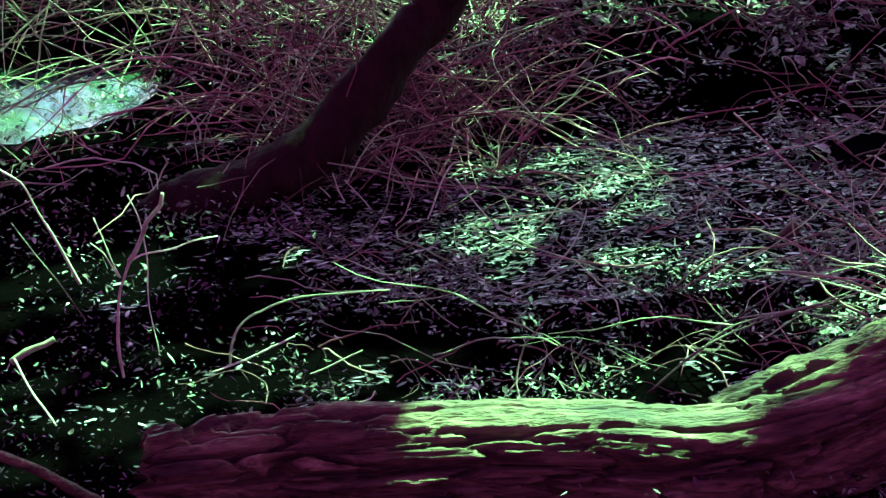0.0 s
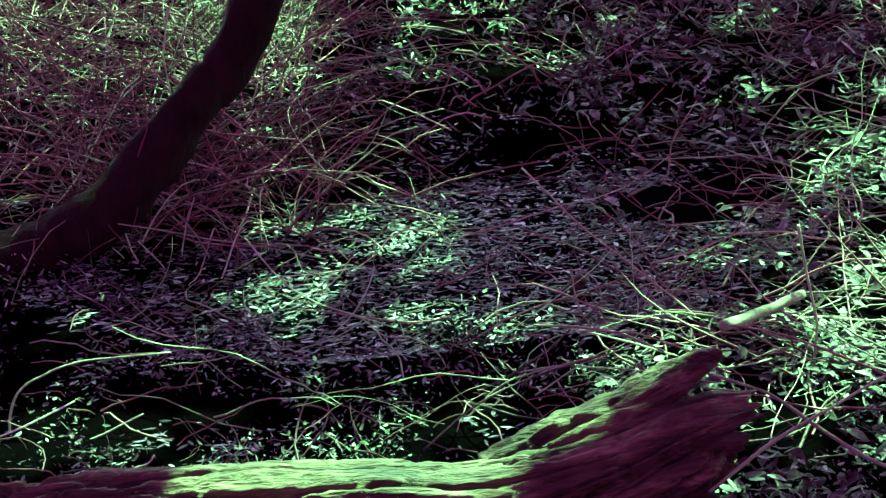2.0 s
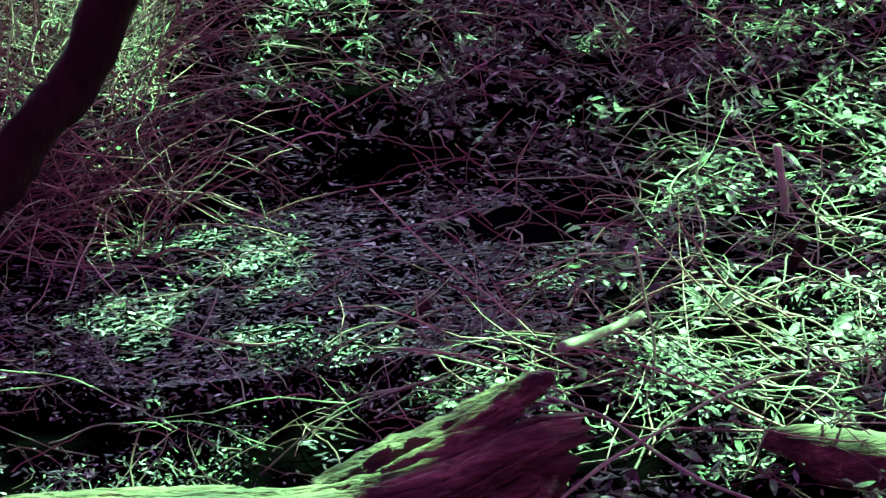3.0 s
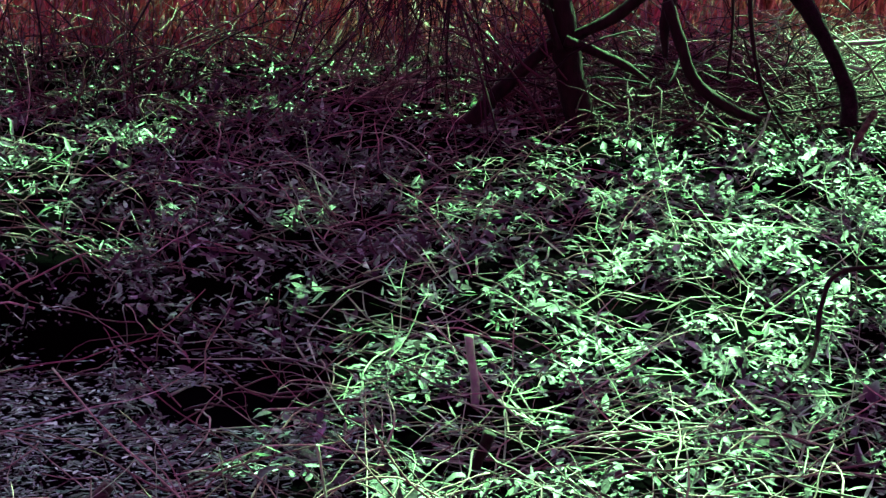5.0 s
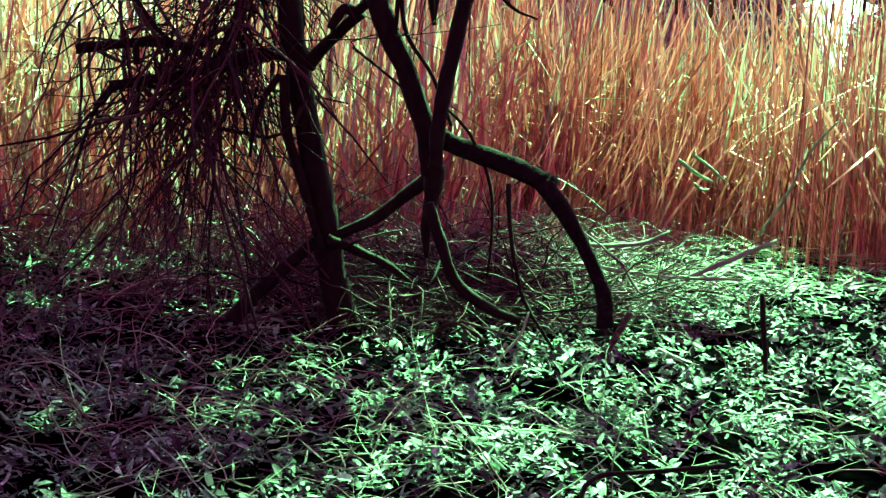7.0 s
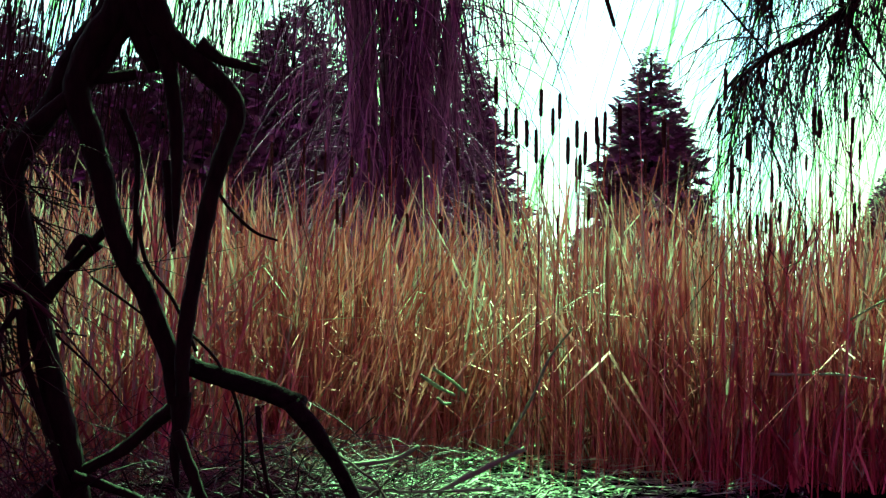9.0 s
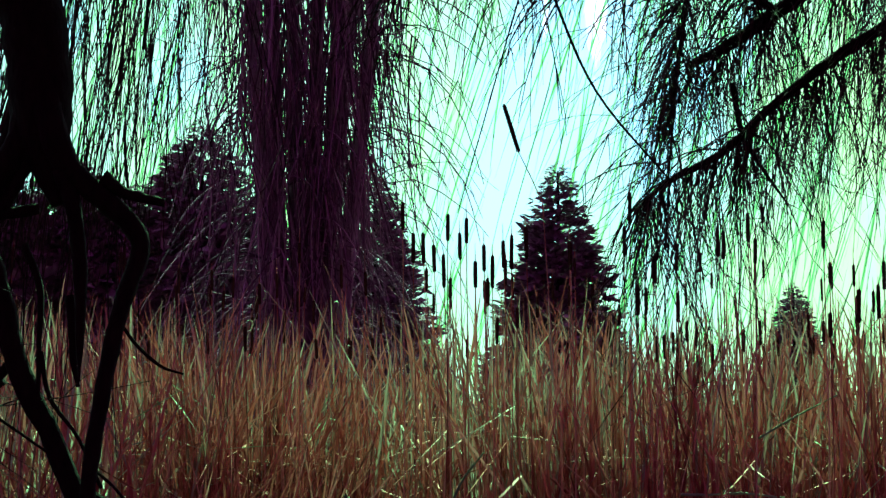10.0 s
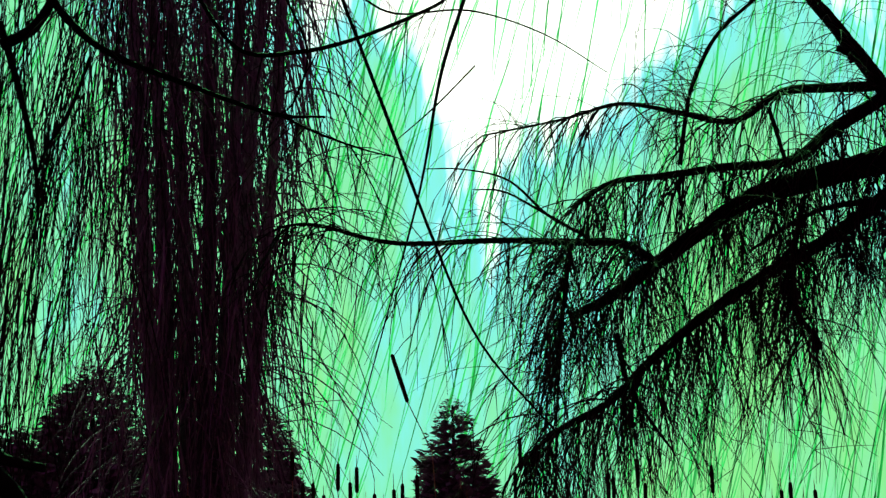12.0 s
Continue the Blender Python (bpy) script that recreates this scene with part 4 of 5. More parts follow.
straw("straw", 700, fan(4.2, 9.0, 14, 44), (0.06, 0.25), (0.004, 0.010), M_WOOD, "pale bits of stem among the leaves", 0.25, 0.05)
reeds("reed_bed", 1700, (1.5, 8.0), "tall pale reed leaves behind the brown front of the bed", (1.7, 2.55), 0.12, M_LITREED, xr=(3, 15))
reeds("reed_bed", 1200, (0.1, 4.0), "tall pale reed leaves catching the sun", (1.4, 2.35), 0.12, M_LITREED)
reeds("reed_bed", 800, (-0.1, 2.5), "pale reed leaves behind the willow", (0.8, 2.2), 0.2, M_LITREED, xr=(0, 6))


def curls():
    """Curled dry leaf tips and snapped bits that catch the sun in the reeds."""
    out = []
    for _ in range(260):
        az, D = radians(rng.uniform(18, 52)), rng.uniform(11.0, 15)
        c = np.array([D * math.sin(az), D * math.cos(az), rng.uniform(0.9, 2.6)])
        if D * math.cos(az) < reed_edge(c[0]):
            continue
        R, a0, a = rng.uniform(0.012, 0.035), rng.uniform(0, 2), rng.uniform(0, np.pi)
        line = [c + R * np.array([math.cos(t_) * math.cos(a), math.cos(t_) * math.sin(a), 1.3 * math.sin(t_)]) for t_ in np.linspace(a0, a0 + rng.uniform(1, 4.0), 7)]
        out.append(tube(line, [0.004, 0.008, 0.003], 4))
    tagged(new("curled_leaves", mesh_of("curled_leaves", out, M_LITSTRAW)), "pale curled reed leaf tips above the bed", "reeds", kind="stuff")


curls()


def cattail(top, length, radius, lean_x=0.0, foot=0.05):
    """A cattail with its brown head, the head's top at the given place."""
    t_ = np.array(top, float)
    foot_ = np.array([t_[0] - lean_x * t_[2], t_[1], foot])
    d = (t_ - foot_) / np.linalg.norm(t_ - foot_)
    root = base("cattail", tuple(foot_), "dry cattail with a dark brown seed head", "cattail", "cattails in the marsh")
    part("stalk", [tube([foot_, foot_ + (t_ - foot_) * 0.5 + [0.02, 0, 0], t_ - d * length * 0.9], [0.006, 0.005, 0.004], 4)], M_REED, root)
    head = part("seed_head", [tube([t_ - d * length * q for q in (1.0, 0.97, 0.9, 0.5, 0.1, 0.03, 0.0)], [0.004, 0.8 * radius, radius, radius * 1.05, radius, 0.8 * radius, 0.004], 8, 0.1)], M_TAIL, root)
    part("spike", [tube([t_, t_ + d * rng.uniform(0.05, 0.14)], [0.004, 0.0015], 4)], M_REED, head, "thin dry spike")


for p, q in zip([(7.81, 10.71, 3.13), (7.87, 10.66, 2.90), (7.93, 10.62, 2.90), (7.99, 10.57, 2.81), (8.08, 10.51, 3.04), (8.19, 10.43, 3.01), (8.15, 10.46, 2.90), (8.29, 10.35, 2.81), (8.05, 10.53, 2.74), (8.24, 10.39, 2.69), (8.34, 10.31, 2.73), (8.40, 10.26, 2.84), (8.45, 10.22, 2.88), (8.53, 10.15, 2.94), (9.11, 9.65, 3.19), (9.08, 9.68, 2.94)], range(99)):
    cattail(p, rng.uniform(0.19, 0.26), 0.015, rng.normal(0, 0.015))
for p in [(10.22, 10.67, 2.58), (10.32, 10.57, 2.19), (10.37, 10.52, 2.21), (10.26, 10.63, 2.84), (10.40, 10.50, 2.16), (10.45, 10.44, 2.30), (10.41, 10.49, 2.48), (10.52, 10.38, 2.02), (10.60, 10.30, 2.11), (10.77, 10.12, 2.23), (10.86, 10.02, 2.30), (11.13, 9.73, 2.16), (11.20, 9.65, 2.29), (11.25, 9.60, 2.11)]:
    cattail(p, rng.uniform(0.17, 0.24), 0.014, rng.normal(0, 0.02))
for p in [(8.90, 9.17, 2.68), (9.01, 9.06, 2.76), (9.21, 8.86, 2.87), (9.24, 8.83, 2.85), (9.36, 8.71, 2.97), (9.39, 8.67, 2.79), (9.71, 8.33, 2.90), (8.81, 9.25, 2.48), (9.73, 8.30, 2.26), (9.97, 8.02, 2.61), (10.01, 7.97, 2.71), (10.05, 7.92, 2.76), (10.10, 7.85, 2.64), (10.15, 7.79, 2.70), (9.94, 8.05, 2.45), (9.86, 8.15, 2.42)]:
    cattail(p, rng.uniform(0.17, 0.24), 0.015, rng.normal(0, 0.03))
for k in range(110):
    az, D = radians(rng.uniform(22, 54)), rng.uniform(13, 18)
    cattail((0.3 + D * math.sin(az), D * math.cos(az), rng.uniform(2.1, 2.9)), rng.uniform(0.15, 0.22), 0.013, rng.normal(0, 0.03))


# ---- far trees ----
def conifer(tip, foot_z, radius, label, n=1700):
    root = base("conifer", (tip[0], tip[1], foot_z), label, "tree")
    H = tip[2] - foot_z
    part("trunk", [tube([(tip[0], tip[1], foot_z), (tip[0], tip[1], foot_z + H * 0.97)], [radius * 0.09, 0.02], 7)], M_BARK, root)
    out = []
    for k in range(n):
        s = (k + rng.random()) / n
        z = tip[2] - H * 0.97 * s ** 0.8
        a = rng.uniform(0, 2 * np.pi)
        R = radius * min(1, ((tip[2] - z) / H) ** 0.6 * 1.1 + 0.03) * rng.uniform(0.7, 1.08)
        c, q = math.cos(a), math.sin(a)
        for j in range(9):
            f0 = rng.uniform(0.15, 0.95)
            p0 = np.array([tip[0] + c * R * f0, tip[1] + q * R * f0, z - 0.15 * R * f0])
            w = rng.normal(0, 0.5)
            L = R * rng.uniform(0.18, 0.38)
            d = np.array([math.cos(a + w), math.sin(a + w), rng.uniform(-0.4, 0.5)])
            out.append(blade([p0, p0 + d * L * 0.5, p0 + d * L], L * rng.uniform(0.35, 0.6), np.array([-q, c, rng.normal(0, 0.6)]), rng.uniform(-0.3, 0.3)))
    part("crown", out, M_CONIFER, root)


conifer([(23.61, 27.53, 6.56)][0], -0.5, 1.7, "dark dense conifer rising behind the reeds")
conifer([(20.62, 29.81, 6.51)][0], -0.5, 1.6, "dark conifer half hidden behind the willow column")
conifer([(17.62, 31.66, 7.40)][0], -0.5, 2.5, "dark broad conifer behind the willow column")
conifer([(16.52, 32.24, 6.10)][0], -0.5, 2.7, "dark conifer at the edge of the clearing")
conifer([(15.34, 32.80, 6.59)][0], -0.5, 3.0, "dark conifer at the edge of the clearing")
conifer([(14.01, 33.38, 6.65)][0], -0.5, 2.2, "dark conifer at the edge of the clearing")
conifer([(12.53, 33.96, 7.04)][0], -0.5, 2.4, "dark broad conifer behind the leaning limbs")
conifer([(27.8, 25.0, 4.10)][0], -0.5, 1.05, "small dark distant conifer")

# columnar willow: upright limbs and hanging twigs
col = base("weeping_willow", tuple([(14.43, 23.10, 0.64)][0][:2]) + (0.0,), "tall dark weeping willow with many upright limbs", "tree")
uprights = [[(14.51, 23.01, 0.44), (14.53, 23.00, 3.89), (14.44, 23.05, 8.08), (14.24, 23.18, 11.79), (14.14, 23.23, 14.70)], [(14.72, 22.88, 0.43), (14.89, 22.77, 3.88), (15.07, 22.65, 8.08), (15.18, 22.58, 11.81), (15.30, 22.50, 14.76)], [(14.30, 23.14, 0.45), (14.14, 23.24, 3.90), (13.93, 23.36, 7.63), (13.74, 23.47, 11.77), (13.59, 23.55, 14.67)],
            [(14.96, 22.96, 0.41), (15.28, 22.75, 3.89), (15.62, 22.53, 7.67), (15.86, 22.36, 11.89), (16.03, 22.24, 14.86)], [(14.47, 22.80, 0.45), (14.60, 22.71, 3.87), (14.67, 22.67, 8.04), (14.62, 22.70, 11.73), (14.50, 22.78, 14.63)], [(14.33, 22.88, 0.45), (14.18, 22.98, 3.71), (14.08, 23.04, 8.03), (13.90, 23.14, 11.70), (13.73, 23.24, 14.59)],
            [(15.00, 23.17, 0.41), (15.21, 23.04, 4.60), (15.51, 22.84, 9.10), (15.75, 22.68, 12.95), (15.84, 22.62, 14.96)]]
limbs(col, [(u, [0.20, 0.14, 0.10, 0.08, 0.06]) for u in uprights], M_FARTWIG, 0.1, 8, 6)
spray([path(u) for u in uprights], 1200, 3.2, 0.018, (0.05, 0, 0.3), 0.45, 2.2, M_FARTWIG, "twig_spray", "dark hanging twigs", "twigs", col, forks=1)
spray([path(q) for q in ([(12.58, 22.97, 13.68), (14.08, 22.10, 14.25), (15.62, 21.06, 13.91)], [(13.07, 23.27, 11.56), (14.35, 22.52, 11.15), (15.75, 21.58, 11.45)], [(13.26, 23.17, 8.84), (14.36, 22.51, 8.68), (15.44, 21.80, 8.59)], [(13.50, 23.03, 6.22), (14.37, 22.51, 6.05), (15.08, 22.05, 5.95)])],
      1300, 3.5, 0.016, (0.03, 0, -1), 0.13, 0.3, M_FARTWIG, "twig_spray", "dark hanging twigs", "twigs", col, seg=5, jitter=1.2)

# pale curtains of far willow fronds
def curtain(name, D, az0, az1, z0, z1, count, radius, mat, label, slant=0.1, root=None, stretch=1.0):
    out = []
    for _ in range(count):
        az, d0 = radians(rng.uniform(az0, az1)), D * rng.uniform(0.9, 1.1)
        z = rng.uniform(z0, z1)
        p = np.array([d0 * math.sin(az), d0 * math.cos(az), z])
        n = rng.uniform(1.2, 4.5) * stretch
        pts, d = [p], np.array([-slant + rng.normal(0, 0.08), 0, -1.0])
        for q in range(5):
            d = d + np.array([rng.normal(0, 0.05), rng.normal(0, 0.05), -0.05])
            p = p + d / np.linalg.norm(d) * n / 5
            pts.append(p)
        r = radius * rng.uniform(0.6, 1.3)
        out.append(tube(pts, [r, r * 0.5], 3) if mat is not M_FROND else blade(pts, 2 * r, np.array([rng.normal(0, 1), rng.normal(0, 0.4), 0.0]), 0.1))
    if root is not None:
        return tagged(part(name, out, mat, root, label), kind="stuff")
    return tagged(new(name, mesh_of(name, out, mat)), label, "willow fronds", kind="stuff")


curtain("willow_fronds", 44, 18, 62, 4, 24, 1300, 0.025, M_FROND, "pale hanging willow fronds against the sky", 0.38, stretch=2.0)

curtain("twig_spray", 10.5, 19.5, 29, 2.9, 5.2, 300, 0.005, M_TWIG, "dark hanging willow twigs", 0.15, will, stretch=0.5)

curtain("twig_spray", 10.0, 18, 26, 3.2, 4.8, 170, 0.006, M_TWIG, "dark hanging willow twigs", 0.25, will, stretch=0.3)

# ---- willow boughs reaching in overhead ----
bough = base("willow_bough", tuple([(9.12, 5.96, 4.58)][0]), "dark drooping willow bough hung with fine twigs", "tree")
boughs = [
    ([(9.12, 5.96, 4.58), (8.98, 6.16, 4.51), (8.72, 6.51, 4.43), (8.49, 6.80, 4.34), (8.28, 7.04, 4.15), (8.07, 7.28, 3.94), (7.89, 7.46, 3.77), (7.72, 7.63, 3.66)], [0.09, 0.085, 0.075, 0.06, 0.05, 0.045, 0.035, 0.02]),
    ([(9.03, 5.91, 4.44), (8.89, 6.11, 4.27), (8.67, 6.41, 4.02), (8.43, 6.71, 3.83), (8.18, 7.00, 3.59), (7.97, 7.23, 3.35), (7.80, 7.41, 3.12), (7.57, 7.64, 2.95), (7.43, 7.77, 2.79)], [0.05, 0.045, 0.04, 0.035, 0.03, 0.025, 0.02, 0.01]),
    ([(9.08, 6.19, 4.94), (8.87, 6.47, 4.74), (8.72, 6.67, 4.58), (8.46, 6.99, 4.57), (8.23, 7.25, 4.54), (7.99, 7.50, 4.51), (7.81, 7.68, 4.36)], [0.045, 0.04, 0.03, 0.025, 0.02, 0.012]),
    ([(8.81, 6.55, 5.68), (8.92, 6.40, 5.40), (9.05, 6.23, 5.05), (9.17, 6.06, 4.70)], [0.035, 0.045, 0.05, 0.055]),
    ([(9.09, 6.17, 5.00), (8.89, 6.45, 5.02), (8.70, 6.70, 5.02), (8.52, 6.92, 4.86), (8.29, 7.18, 4.94), (8.05, 7.44, 5.02), (7.80, 7.69, 4.94), (7.41, 8.05, 4.85)], [0.035, 0.03, 0.022, 0.018, 0.014, 0.01, 0.006]),
    ([(8.02, 7.18, 3.95), (7.88, 7.33, 4.08), (7.66, 7.54, 4.10), (7.34, 7.85, 4.13), (6.86, 8.25, 4.13), (6.48, 8.54, 4.25), (6.29, 8.68, 4.24)], [0.03, 0.028, 0.022, 0.016, 0.012, 0.008]),
    ([(8.73, 6.82, 5.71), (8.55, 7.04, 5.47), (8.44, 7.16, 5.18), (8.40, 7.21, 4.96), (8.36, 7.25, 4.63)], [0.012, 0.014, 0.015, 0.016]),
    ([(7.66, 7.54, 4.10), (7.63, 7.58, 3.78), (7.60, 7.61, 3.44), (7.57, 7.64, 2.97)], [0.018, 0.014, 0.012, 0.006]),
    ([(8.60, 6.50, 4.29), (8.55, 6.56, 3.95), (8.53, 6.59, 3.68), (8.61, 6.48, 3.43)], [0.018, 0.018, 0.016, 0.012]),
    ([(7.84, 7.37, 3.53), (7.88, 7.33, 3.22), (7.96, 7.24, 3.00), (8.05, 7.15, 2.81)], [0.02, 0.016, 0.012, 0.006]),
    ([(8.57, 6.69, 4.90), (8.60, 6.66, 4.72), (8.62, 6.63, 4.54)], [0.015, 0.014, 0.012]),
    ([(8.89, 6.12, 4.24), (8.72, 6.35, 4.23), (8.59, 6.51, 4.17), (8.40, 6.75, 4.00)], [0.02, 0.018, 0.014, 0.008]),
    ([(8.76, 6.29, 5.21), (8.80, 6.24, 5.17), (8.81, 6.22, 5.11)], [0.02, 0.02, 0.02]),
    ([(7.74, 7.61, 4.21), (7.59, 7.75, 4.34), (7.44, 7.89, 4.46), (7.30, 8.02, 4.48)], [0.01, 0.008, 0.004]),
    ([(7.81, 7.54, 4.15), (7.64, 7.71, 4.30), (7.47, 7.87, 4.53), (7.26, 8.05, 4.61), (7.07, 8.21, 4.62)], [0.012, 0.009, 0.006, 0.003]),
]
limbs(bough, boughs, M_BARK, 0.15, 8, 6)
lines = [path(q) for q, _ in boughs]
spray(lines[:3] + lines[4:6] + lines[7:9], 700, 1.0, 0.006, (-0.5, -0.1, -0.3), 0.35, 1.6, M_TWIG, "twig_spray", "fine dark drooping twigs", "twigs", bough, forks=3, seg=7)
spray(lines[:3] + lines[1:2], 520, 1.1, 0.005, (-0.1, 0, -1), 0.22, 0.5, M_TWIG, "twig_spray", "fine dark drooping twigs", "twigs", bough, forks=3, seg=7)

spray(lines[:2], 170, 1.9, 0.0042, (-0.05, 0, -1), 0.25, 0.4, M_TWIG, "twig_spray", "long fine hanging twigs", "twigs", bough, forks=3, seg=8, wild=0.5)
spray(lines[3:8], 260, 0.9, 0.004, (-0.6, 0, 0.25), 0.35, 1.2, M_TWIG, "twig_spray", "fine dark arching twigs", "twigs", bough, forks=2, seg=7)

left = base("willow_bough", tuple([(4.02, 7.80, 4.86)][0]), "dark thin willow branches crossing the sky", "tree")
lefts = [
    ([(4.16, 7.73, 5.14), (4.29, 7.67, 4.90), (4.49, 7.56, 4.70), (4.83, 7.36, 4.54), (5.19, 7.13, 4.39), (5.41, 6.97, 4.37)], [0.02, 0.02, 0.018, 0.014, 0.01, 0.005]),
    ([(5.21, 7.11, 4.39), (5.37, 7.00, 4.29), (5.55, 6.86, 4.20), (5.70, 6.75, 4.15)], [0.008, 0.006, 0.003]),
    ([(4.88, 7.45, 5.15), (5.10, 7.31, 4.77), (5.36, 7.13, 4.75), (5.62, 6.94, 4.83), (5.92, 6.69, 4.99), (5.99, 6.64, 5.08)], [0.01, 0.012, 0.011, 0.008]),
    ([(4.29, 7.67, 5.05), (4.17, 7.73, 4.81), (4.03, 7.80, 4.71)], [0.025, 0.03, 0.03]),
    ([(4.02, 7.80, 4.83), (4.12, 7.75, 4.45), (4.19, 7.72, 4.11), (4.21, 7.71, 3.82)], [0.02, 0.018, 0.012, 0.006]),
    ([(4.42, 7.60, 4.67), (4.33, 7.65, 4.37), (4.23, 7.70, 4.17), (4.19, 7.72, 3.99)], [0.01, 0.008, 0.006]),
    ([(6.19, 7.89, 5.51), (6.41, 7.71, 4.68), (6.60, 7.56, 3.97), (6.79, 7.40, 3.38), (7.09, 7.13, 2.87)], [0.012, 0.012, 0.01, 0.008, 0.006]),
    ([(6.78, 7.41, 5.50), (6.65, 7.52, 4.98), (6.55, 7.61, 4.31), (6.40, 7.73, 3.62), (6.19, 7.89, 2.70)], [0.014, 0.012, 0.008, 0.005, 0.003]),
    ([(6.80, 7.39, 5.02), (6.62, 7.55, 4.78), (6.44, 7.69, 4.58)], [0.005, 0.005, 0.003]),
    ([(6.27, 7.83, 5.48), (6.45, 7.68, 5.35), (6.78, 7.41, 5.36), (7.09, 7.12, 5.20), (7.35, 6.86, 4.94)], [0.007, 0.007, 0.005, 0.003]),
    ([(5.92, 8.08, 5.51), (6.04, 8.00, 5.13), (5.97, 8.04, 4.82), (5.87, 8.12, 4.72)], [0.008, 0.007, 0.005]),
]
limbs(left, lefts, M_BARK, 0.1, 6, 6)
spray([path(q) for q in ([(4.23, 8.69, 5.66), (4.67, 8.48, 5.76), (5.11, 8.24, 5.72)], [(4.30, 8.66, 5.10), (4.57, 8.53, 5.09), (4.95, 8.33, 5.01)], [(4.05, 8.82, 4.43), (4.51, 8.61, 4.52), (4.99, 8.35, 4.48)])], 280, 2.4, 0.0045, (-0.12, 0, -1), 0.14, 0.25, M_TWIG, "twig_spray", "dark hanging willow twigs", "twigs", left, forks=2, seg=7, jitter=0.4)
spray([path(q) for q, _ in lefts[:3]], 60, 0.8, 0.004, (-0.1, 0, -0.8), 0.5, 0.8, M_TWIG, "twig_spray", "dark hanging willow twigs", "twigs", left, forks=2)
cat = [(7.64, 9.29, 3.65), (7.72, 9.23, 3.32)]
d_ = (np.array(cat[0]) - np.array(cat[1]))
loose = base("cattail", tuple(cat[1]), "dark cattail head caught slanting in willow twigs", "cattail")
part("seed_head", [tube([np.array(cat[1]) + d_ * q for q in (0, 0.03, 0.5, 0.97, 1)], [0.004, 0.014, 0.016, 0.014, 0.003], 8, 0.1)], M_TAIL, loose)
part("stalk", [tube([(7.72, 9.23, 3.32), (7.79, 9.18, 3.14), (7.84, 9.13, 2.98), (7.89, 9.09, 1.87)], [0.004, 0.004, 0.005], 4)], M_REED, loose)

# ---- unseen leaf blades added overhead to cast the ground's shade ----
# openings left among the blades so that chosen stems and patches are lit
THIN = [((0.18, 4.80), (0.38, 4.75), 0.17), ((0.25, 3.15), (0.6, 3.3), 0.15), ((0.04, 3.65), (0.1, 4.0), 0.1), ((-0.4, 3.35), (-0.15, 3.55), 0.13)]
GAPS = [((0.36, 3.95), (0.50, 3.85), 0.12), ((0.75, 3.3), (1.0, 3.45), 0.15), ((0.95, 3.25), (1.5, 3.6), 0.2), ((-0.89, 3.1), (-0.76, 3.42), 0.17), ((-1.31, 3.71), (-0.92, 4.0), 0.15), ((-1.04, 3.22), (-0.97, 3.23), 0.14), ((-0.58, 3.4), (-0.39, 3.38), 0.12),
        
        ((-0.05, 5.95), (0.05, 6.3), 0.13), ((1.0, 5.35), (1.12, 5.4), 0.05), ((6.3, 9.4), (7.6, 10.6), 0.8), ((1.6, 4.6), (1.75, 5.3), 0.12)]


def lit(x, y):
    """How much sun the added blades let through at a place on the ground, 0 to 1."""
    if y < 2.75:
        start = -0.30 + 0.16 * noise.noise(Vector((y * 22, x * 5, 0)))
        return 2.0 if start < x < (0.95 if y > 2.612 else 0.47 if y > 2.58 else 0.40 + (y - 2.54) * 1.5) else 0.1
    s = min(max((x - sun_edge(y)) / 1.1 + 0.45, 0), 1)
    if y < 4.5:
        s = max(s, 0.22)
    if x < 1.3 and y > 5.9:
        s = max(s, 0.8 if x < 0.9 else 0.45)
    if x < 3.2 and y > 8.2:
        s = max(s, 0.3)
    if x < 0 and y > 4.2:
        s = max(s, 0.5)
    if ((x - 1.0) / 0.42) ** 2 + ((y - 4.88) / 0.3) ** 2 < 1:
        s = -0.5
    if -1.3 < x < -0.2 and 4.15 < y < 4.75:
        s = 0.05
    if 6.9 < x < 8.3 and y < 8.6:
        s = min(s, 0.36)
    if 2.8 < x < 5.9 and 8.4 < y < 10.4:
        s = 0.15
    if y > (10.4 if x < 4.6 else 10.6):
        s = 3.0
    for gaps, value in ((THIN, 0.47), (GAPS, 1.2)):
        for (ax, ay), (bx, by), wide in gaps:
            k = min(max(((x - ax) * (bx - ax) + (y - ay) * (by - ay)) / ((bx - ax) ** 2 + (by - ay) ** 2), 0), 1)
            if math.hypot(x - ax - k * (bx - ax), y - ay - k * (by - ay)) < wide * 1.35:
                s = max(s, value)
    return s


# each blade is set back along the sun's ray from the spot it shades
out = []
while len(out) < 52000:
    x, y = rng.uniform(-3.5, 10), rng.uniform(1.2, 12)
    n_ = 0.6 * noise.noise(Vector((x * 1.8, y * 1.8, 5))) + 0.6 * noise.noise(Vector((x * 5.5, y * 5.5, 9))) + 0.5 * noise.noise(Vector((x * 13, y * 13, 3)))
    if rng.random() < min(max(lit(x, y) * 1.65 - 0.26 + n_ * 2.9, 0), 1):
        continue
    p = np.array([x, y, 0.0]) + np.array(SUN_DIR) * ((3.0 + 0.69 * math.hypot(x, y) + 0.8 * rng.random()) / SUN_DIR.z)
    d = rng.normal(0, 1, 3)
    d /= np.linalg.norm(d)
    L = rng.uniform(0.10, 0.28)
    s = np.cross(d, rng.normal(0, 1, 3))
    out.append(blade([p - d * L * 0.5, p, p + d * L * 0.5], L * 0.5, s, 0.15))
tagged(part("crown", out, M_LEAF, lean, "unseen leaf blades overhead, placed to shade the ground"), kind="stuff")

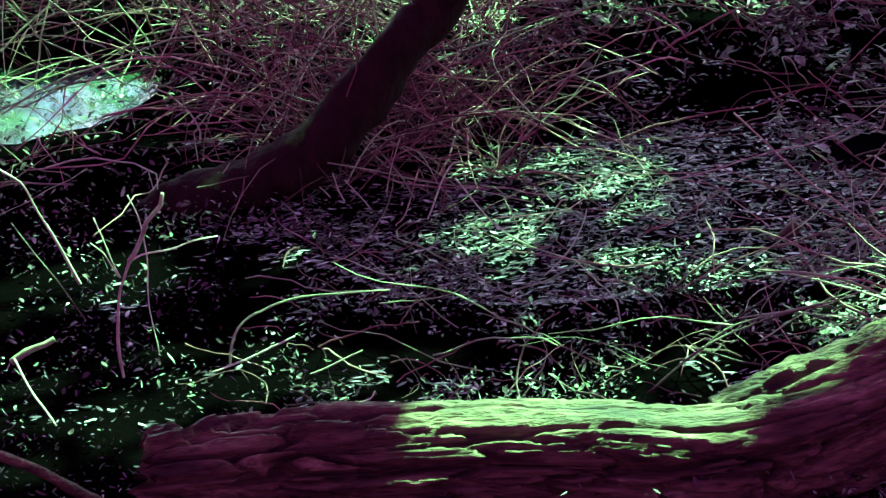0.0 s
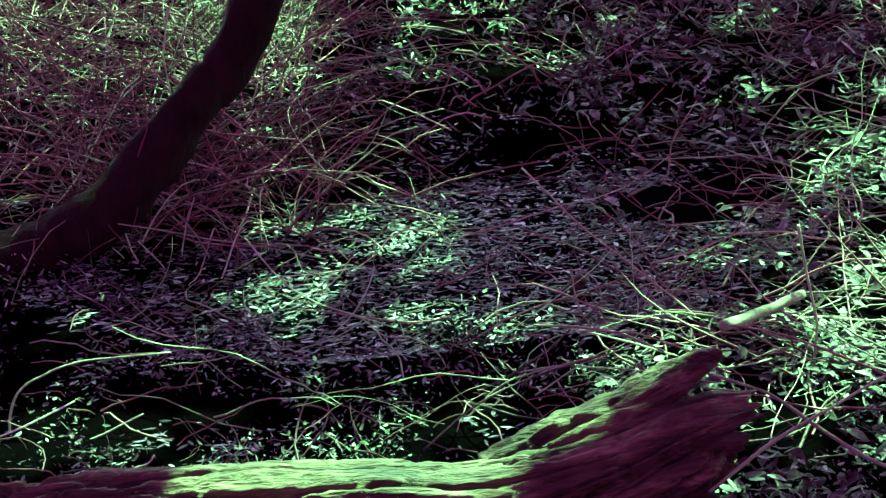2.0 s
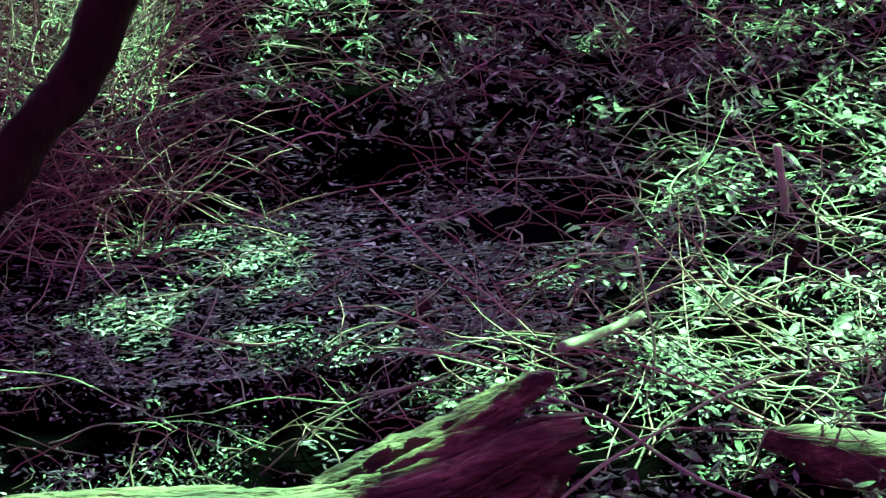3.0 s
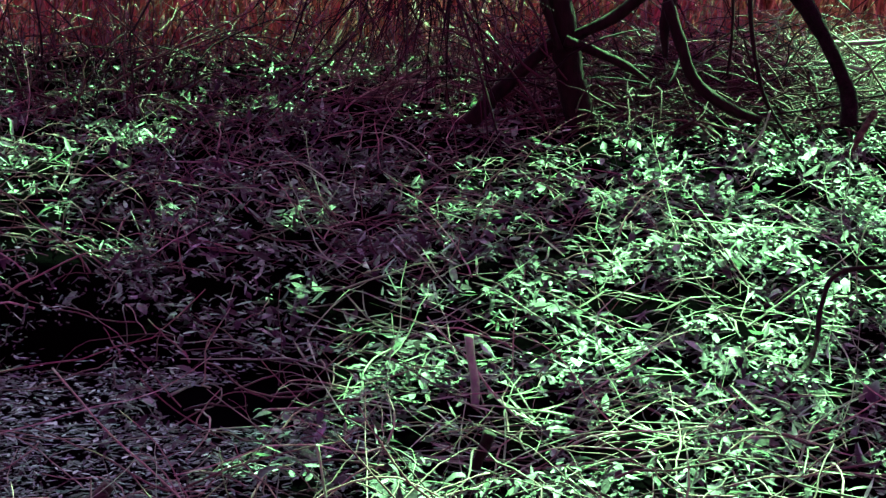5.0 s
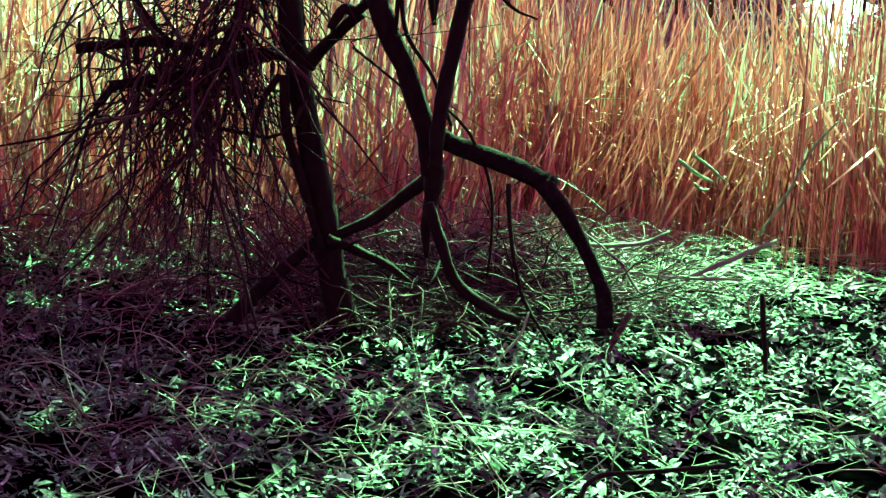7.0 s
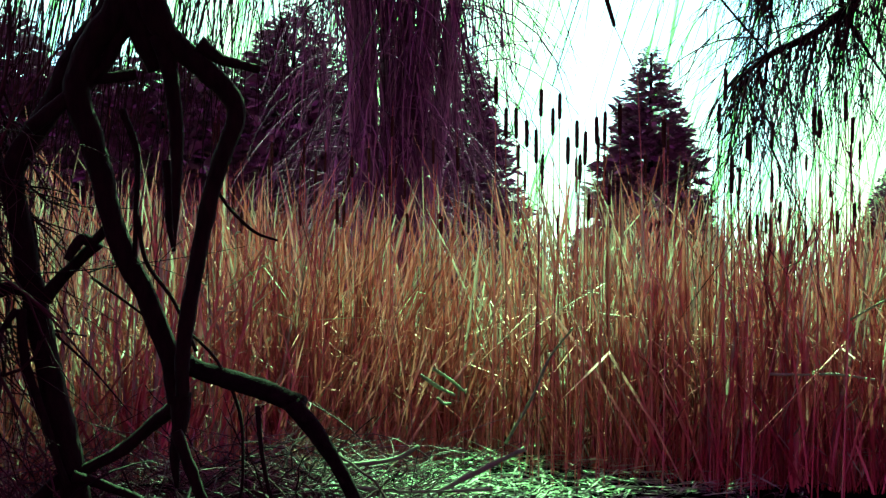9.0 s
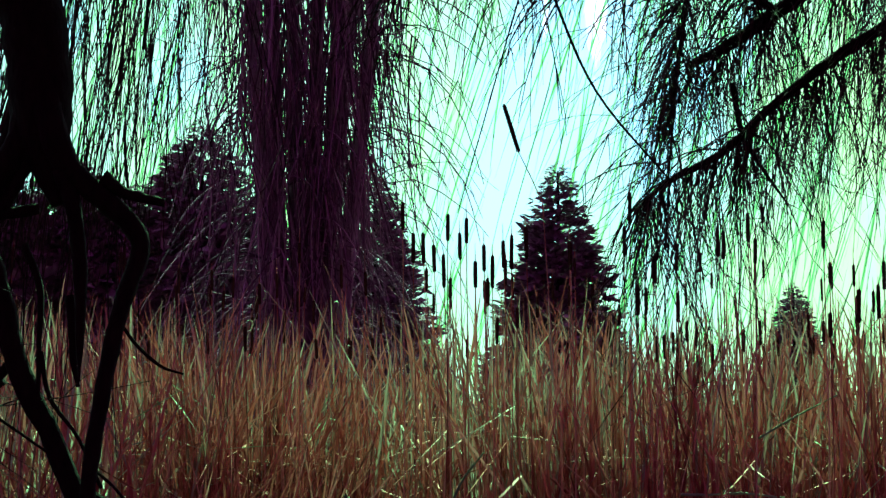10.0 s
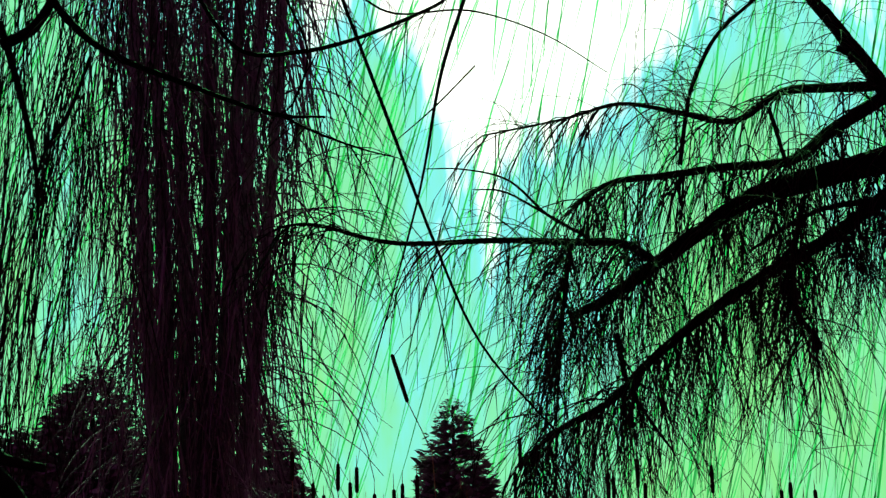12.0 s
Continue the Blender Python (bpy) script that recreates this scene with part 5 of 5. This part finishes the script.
# ---- sky backdrop ----
def backdrop():
    a = np.linspace(radians(-32), radians(80), 61)
    z = np.linspace(-20, 330, 23)
    R = 700
    v = np.array([(R * math.sin(t_), R * math.cos(t_), h) for t_ in a for h in z])
    nz = len(z)
    f = np.array([(i * nz + j, i * nz + j + 1, (i + 1) * nz + j + 1, (i + 1) * nz + j) for i in range(60) for j in range(nz - 1)])
    m = bpy.data.materials.new("bright_hazy_sky")
    m.use_nodes = True
    n, l = m.node_tree.nodes, m.node_tree.links
    n.clear()
    o, e = n.new("ShaderNodeOutputMaterial"), n.new("ShaderNodeEmission")
    co, mp, t = n.new("ShaderNodeTexCoord"), n.new("ShaderNodeMapping"), n.new("ShaderNodeTexNoise")
    mp.inputs["Scale"].default_value = (1, 1, 0.5)
    l.new(co.outputs["Object"], mp.inputs[0])
    l.new(mp.outputs[0], t.inputs["Vector"])
    t.inputs["Scale"].default_value, t.inputs["Detail"].default_value, t.inputs["Roughness"].default_value = 0.012, 5, 0.6
    sep, mul = n.new("ShaderNodeSeparateXYZ"), n.new("ShaderNodeMath")
    l.new(co.outputs["Object"], sep.inputs[0])
    mul.operation = 'MULTIPLY_ADD'
    l.new(sep.outputs["Z"], mul.inputs[0])
    mul.inputs[1].default_value = 1 / 1000
    l.new(t.outputs["Fac"], mul.inputs[2])
    gap, dist, near = n.new("ShaderNodeVectorMath"), n.new("ShaderNodeMapRange"), n.new("ShaderNodeMath")
    gap.operation = 'DISTANCE'
    gap.inputs[1].default_value = (490, 500, 262)
    l.new(co.outputs["Object"], gap.inputs[0])
    l.new(gap.outputs["Value"], dist.inputs[0])
    dist.inputs[1].default_value, dist.inputs[2].default_value, dist.inputs[3].default_value, dist.inputs[4].default_value = 15, 85, 0.55, 0.0
    streak, sm, sa = n.new("ShaderNodeTexNoise"), n.new("ShaderNodeMapping"), n.new("ShaderNodeMath")
    sm.inputs["Scale"].default_value = (1, 1, 0.12)
    l.new(co.outputs["Object"], sm.inputs[0])
    l.new(sm.outputs[0], streak.inputs["Vector"])
    streak.inputs["Scale"].default_value, streak.inputs["Detail"].default_value = 0.16, 4
    sa.operation = 'MULTIPLY_ADD'
    l.new(streak.outputs["Fac"], sa.inputs[0])
    sa.inputs[1].default_value = 0.32
    l.new(mul.outputs[0], sa.inputs[2])
    sub = n.new("ShaderNodeMath")
    sub.operation = 'SUBTRACT'
    l.new(sa.outputs[0], sub.inputs[0])
    sub.inputs[1].default_value = 0.16
    mul = sub
    near.operation = 'ADD'
    l.new(mul.outputs[0], near.inputs[0])
    l.new(dist.outputs[0], near.inputs[1])
    mul = near
    r = n.new("ShaderNodeValToRGB")
    el = r.color_ramp.elements
    el.new(0.5), el.new(0.6)
    for q, (p, c) in zip(el, [(0.46, (0.16, 0.41, 0.17)), (0.64, (0.15, 0.42, 0.28)), (0.79, (0.15, 0.44, 0.52)), (0.93, (1.0, 1.0, 1.0))]):
        q.position, q.color = min(p, 1.0), (*c, 1)
    l.new(mul.outputs[0], r.inputs[0])
    l.new(r.outputs[0], e.inputs[0])
    e.inputs[1].default_value = 1.05
    l.new(e.outputs[0], o.inputs[0])
    tagged(new("backdrop", mesh_of("backdrop", [(v, f)], m)), "bright hazy sky far behind the trees", "sky", kind="structure")


backdrop()
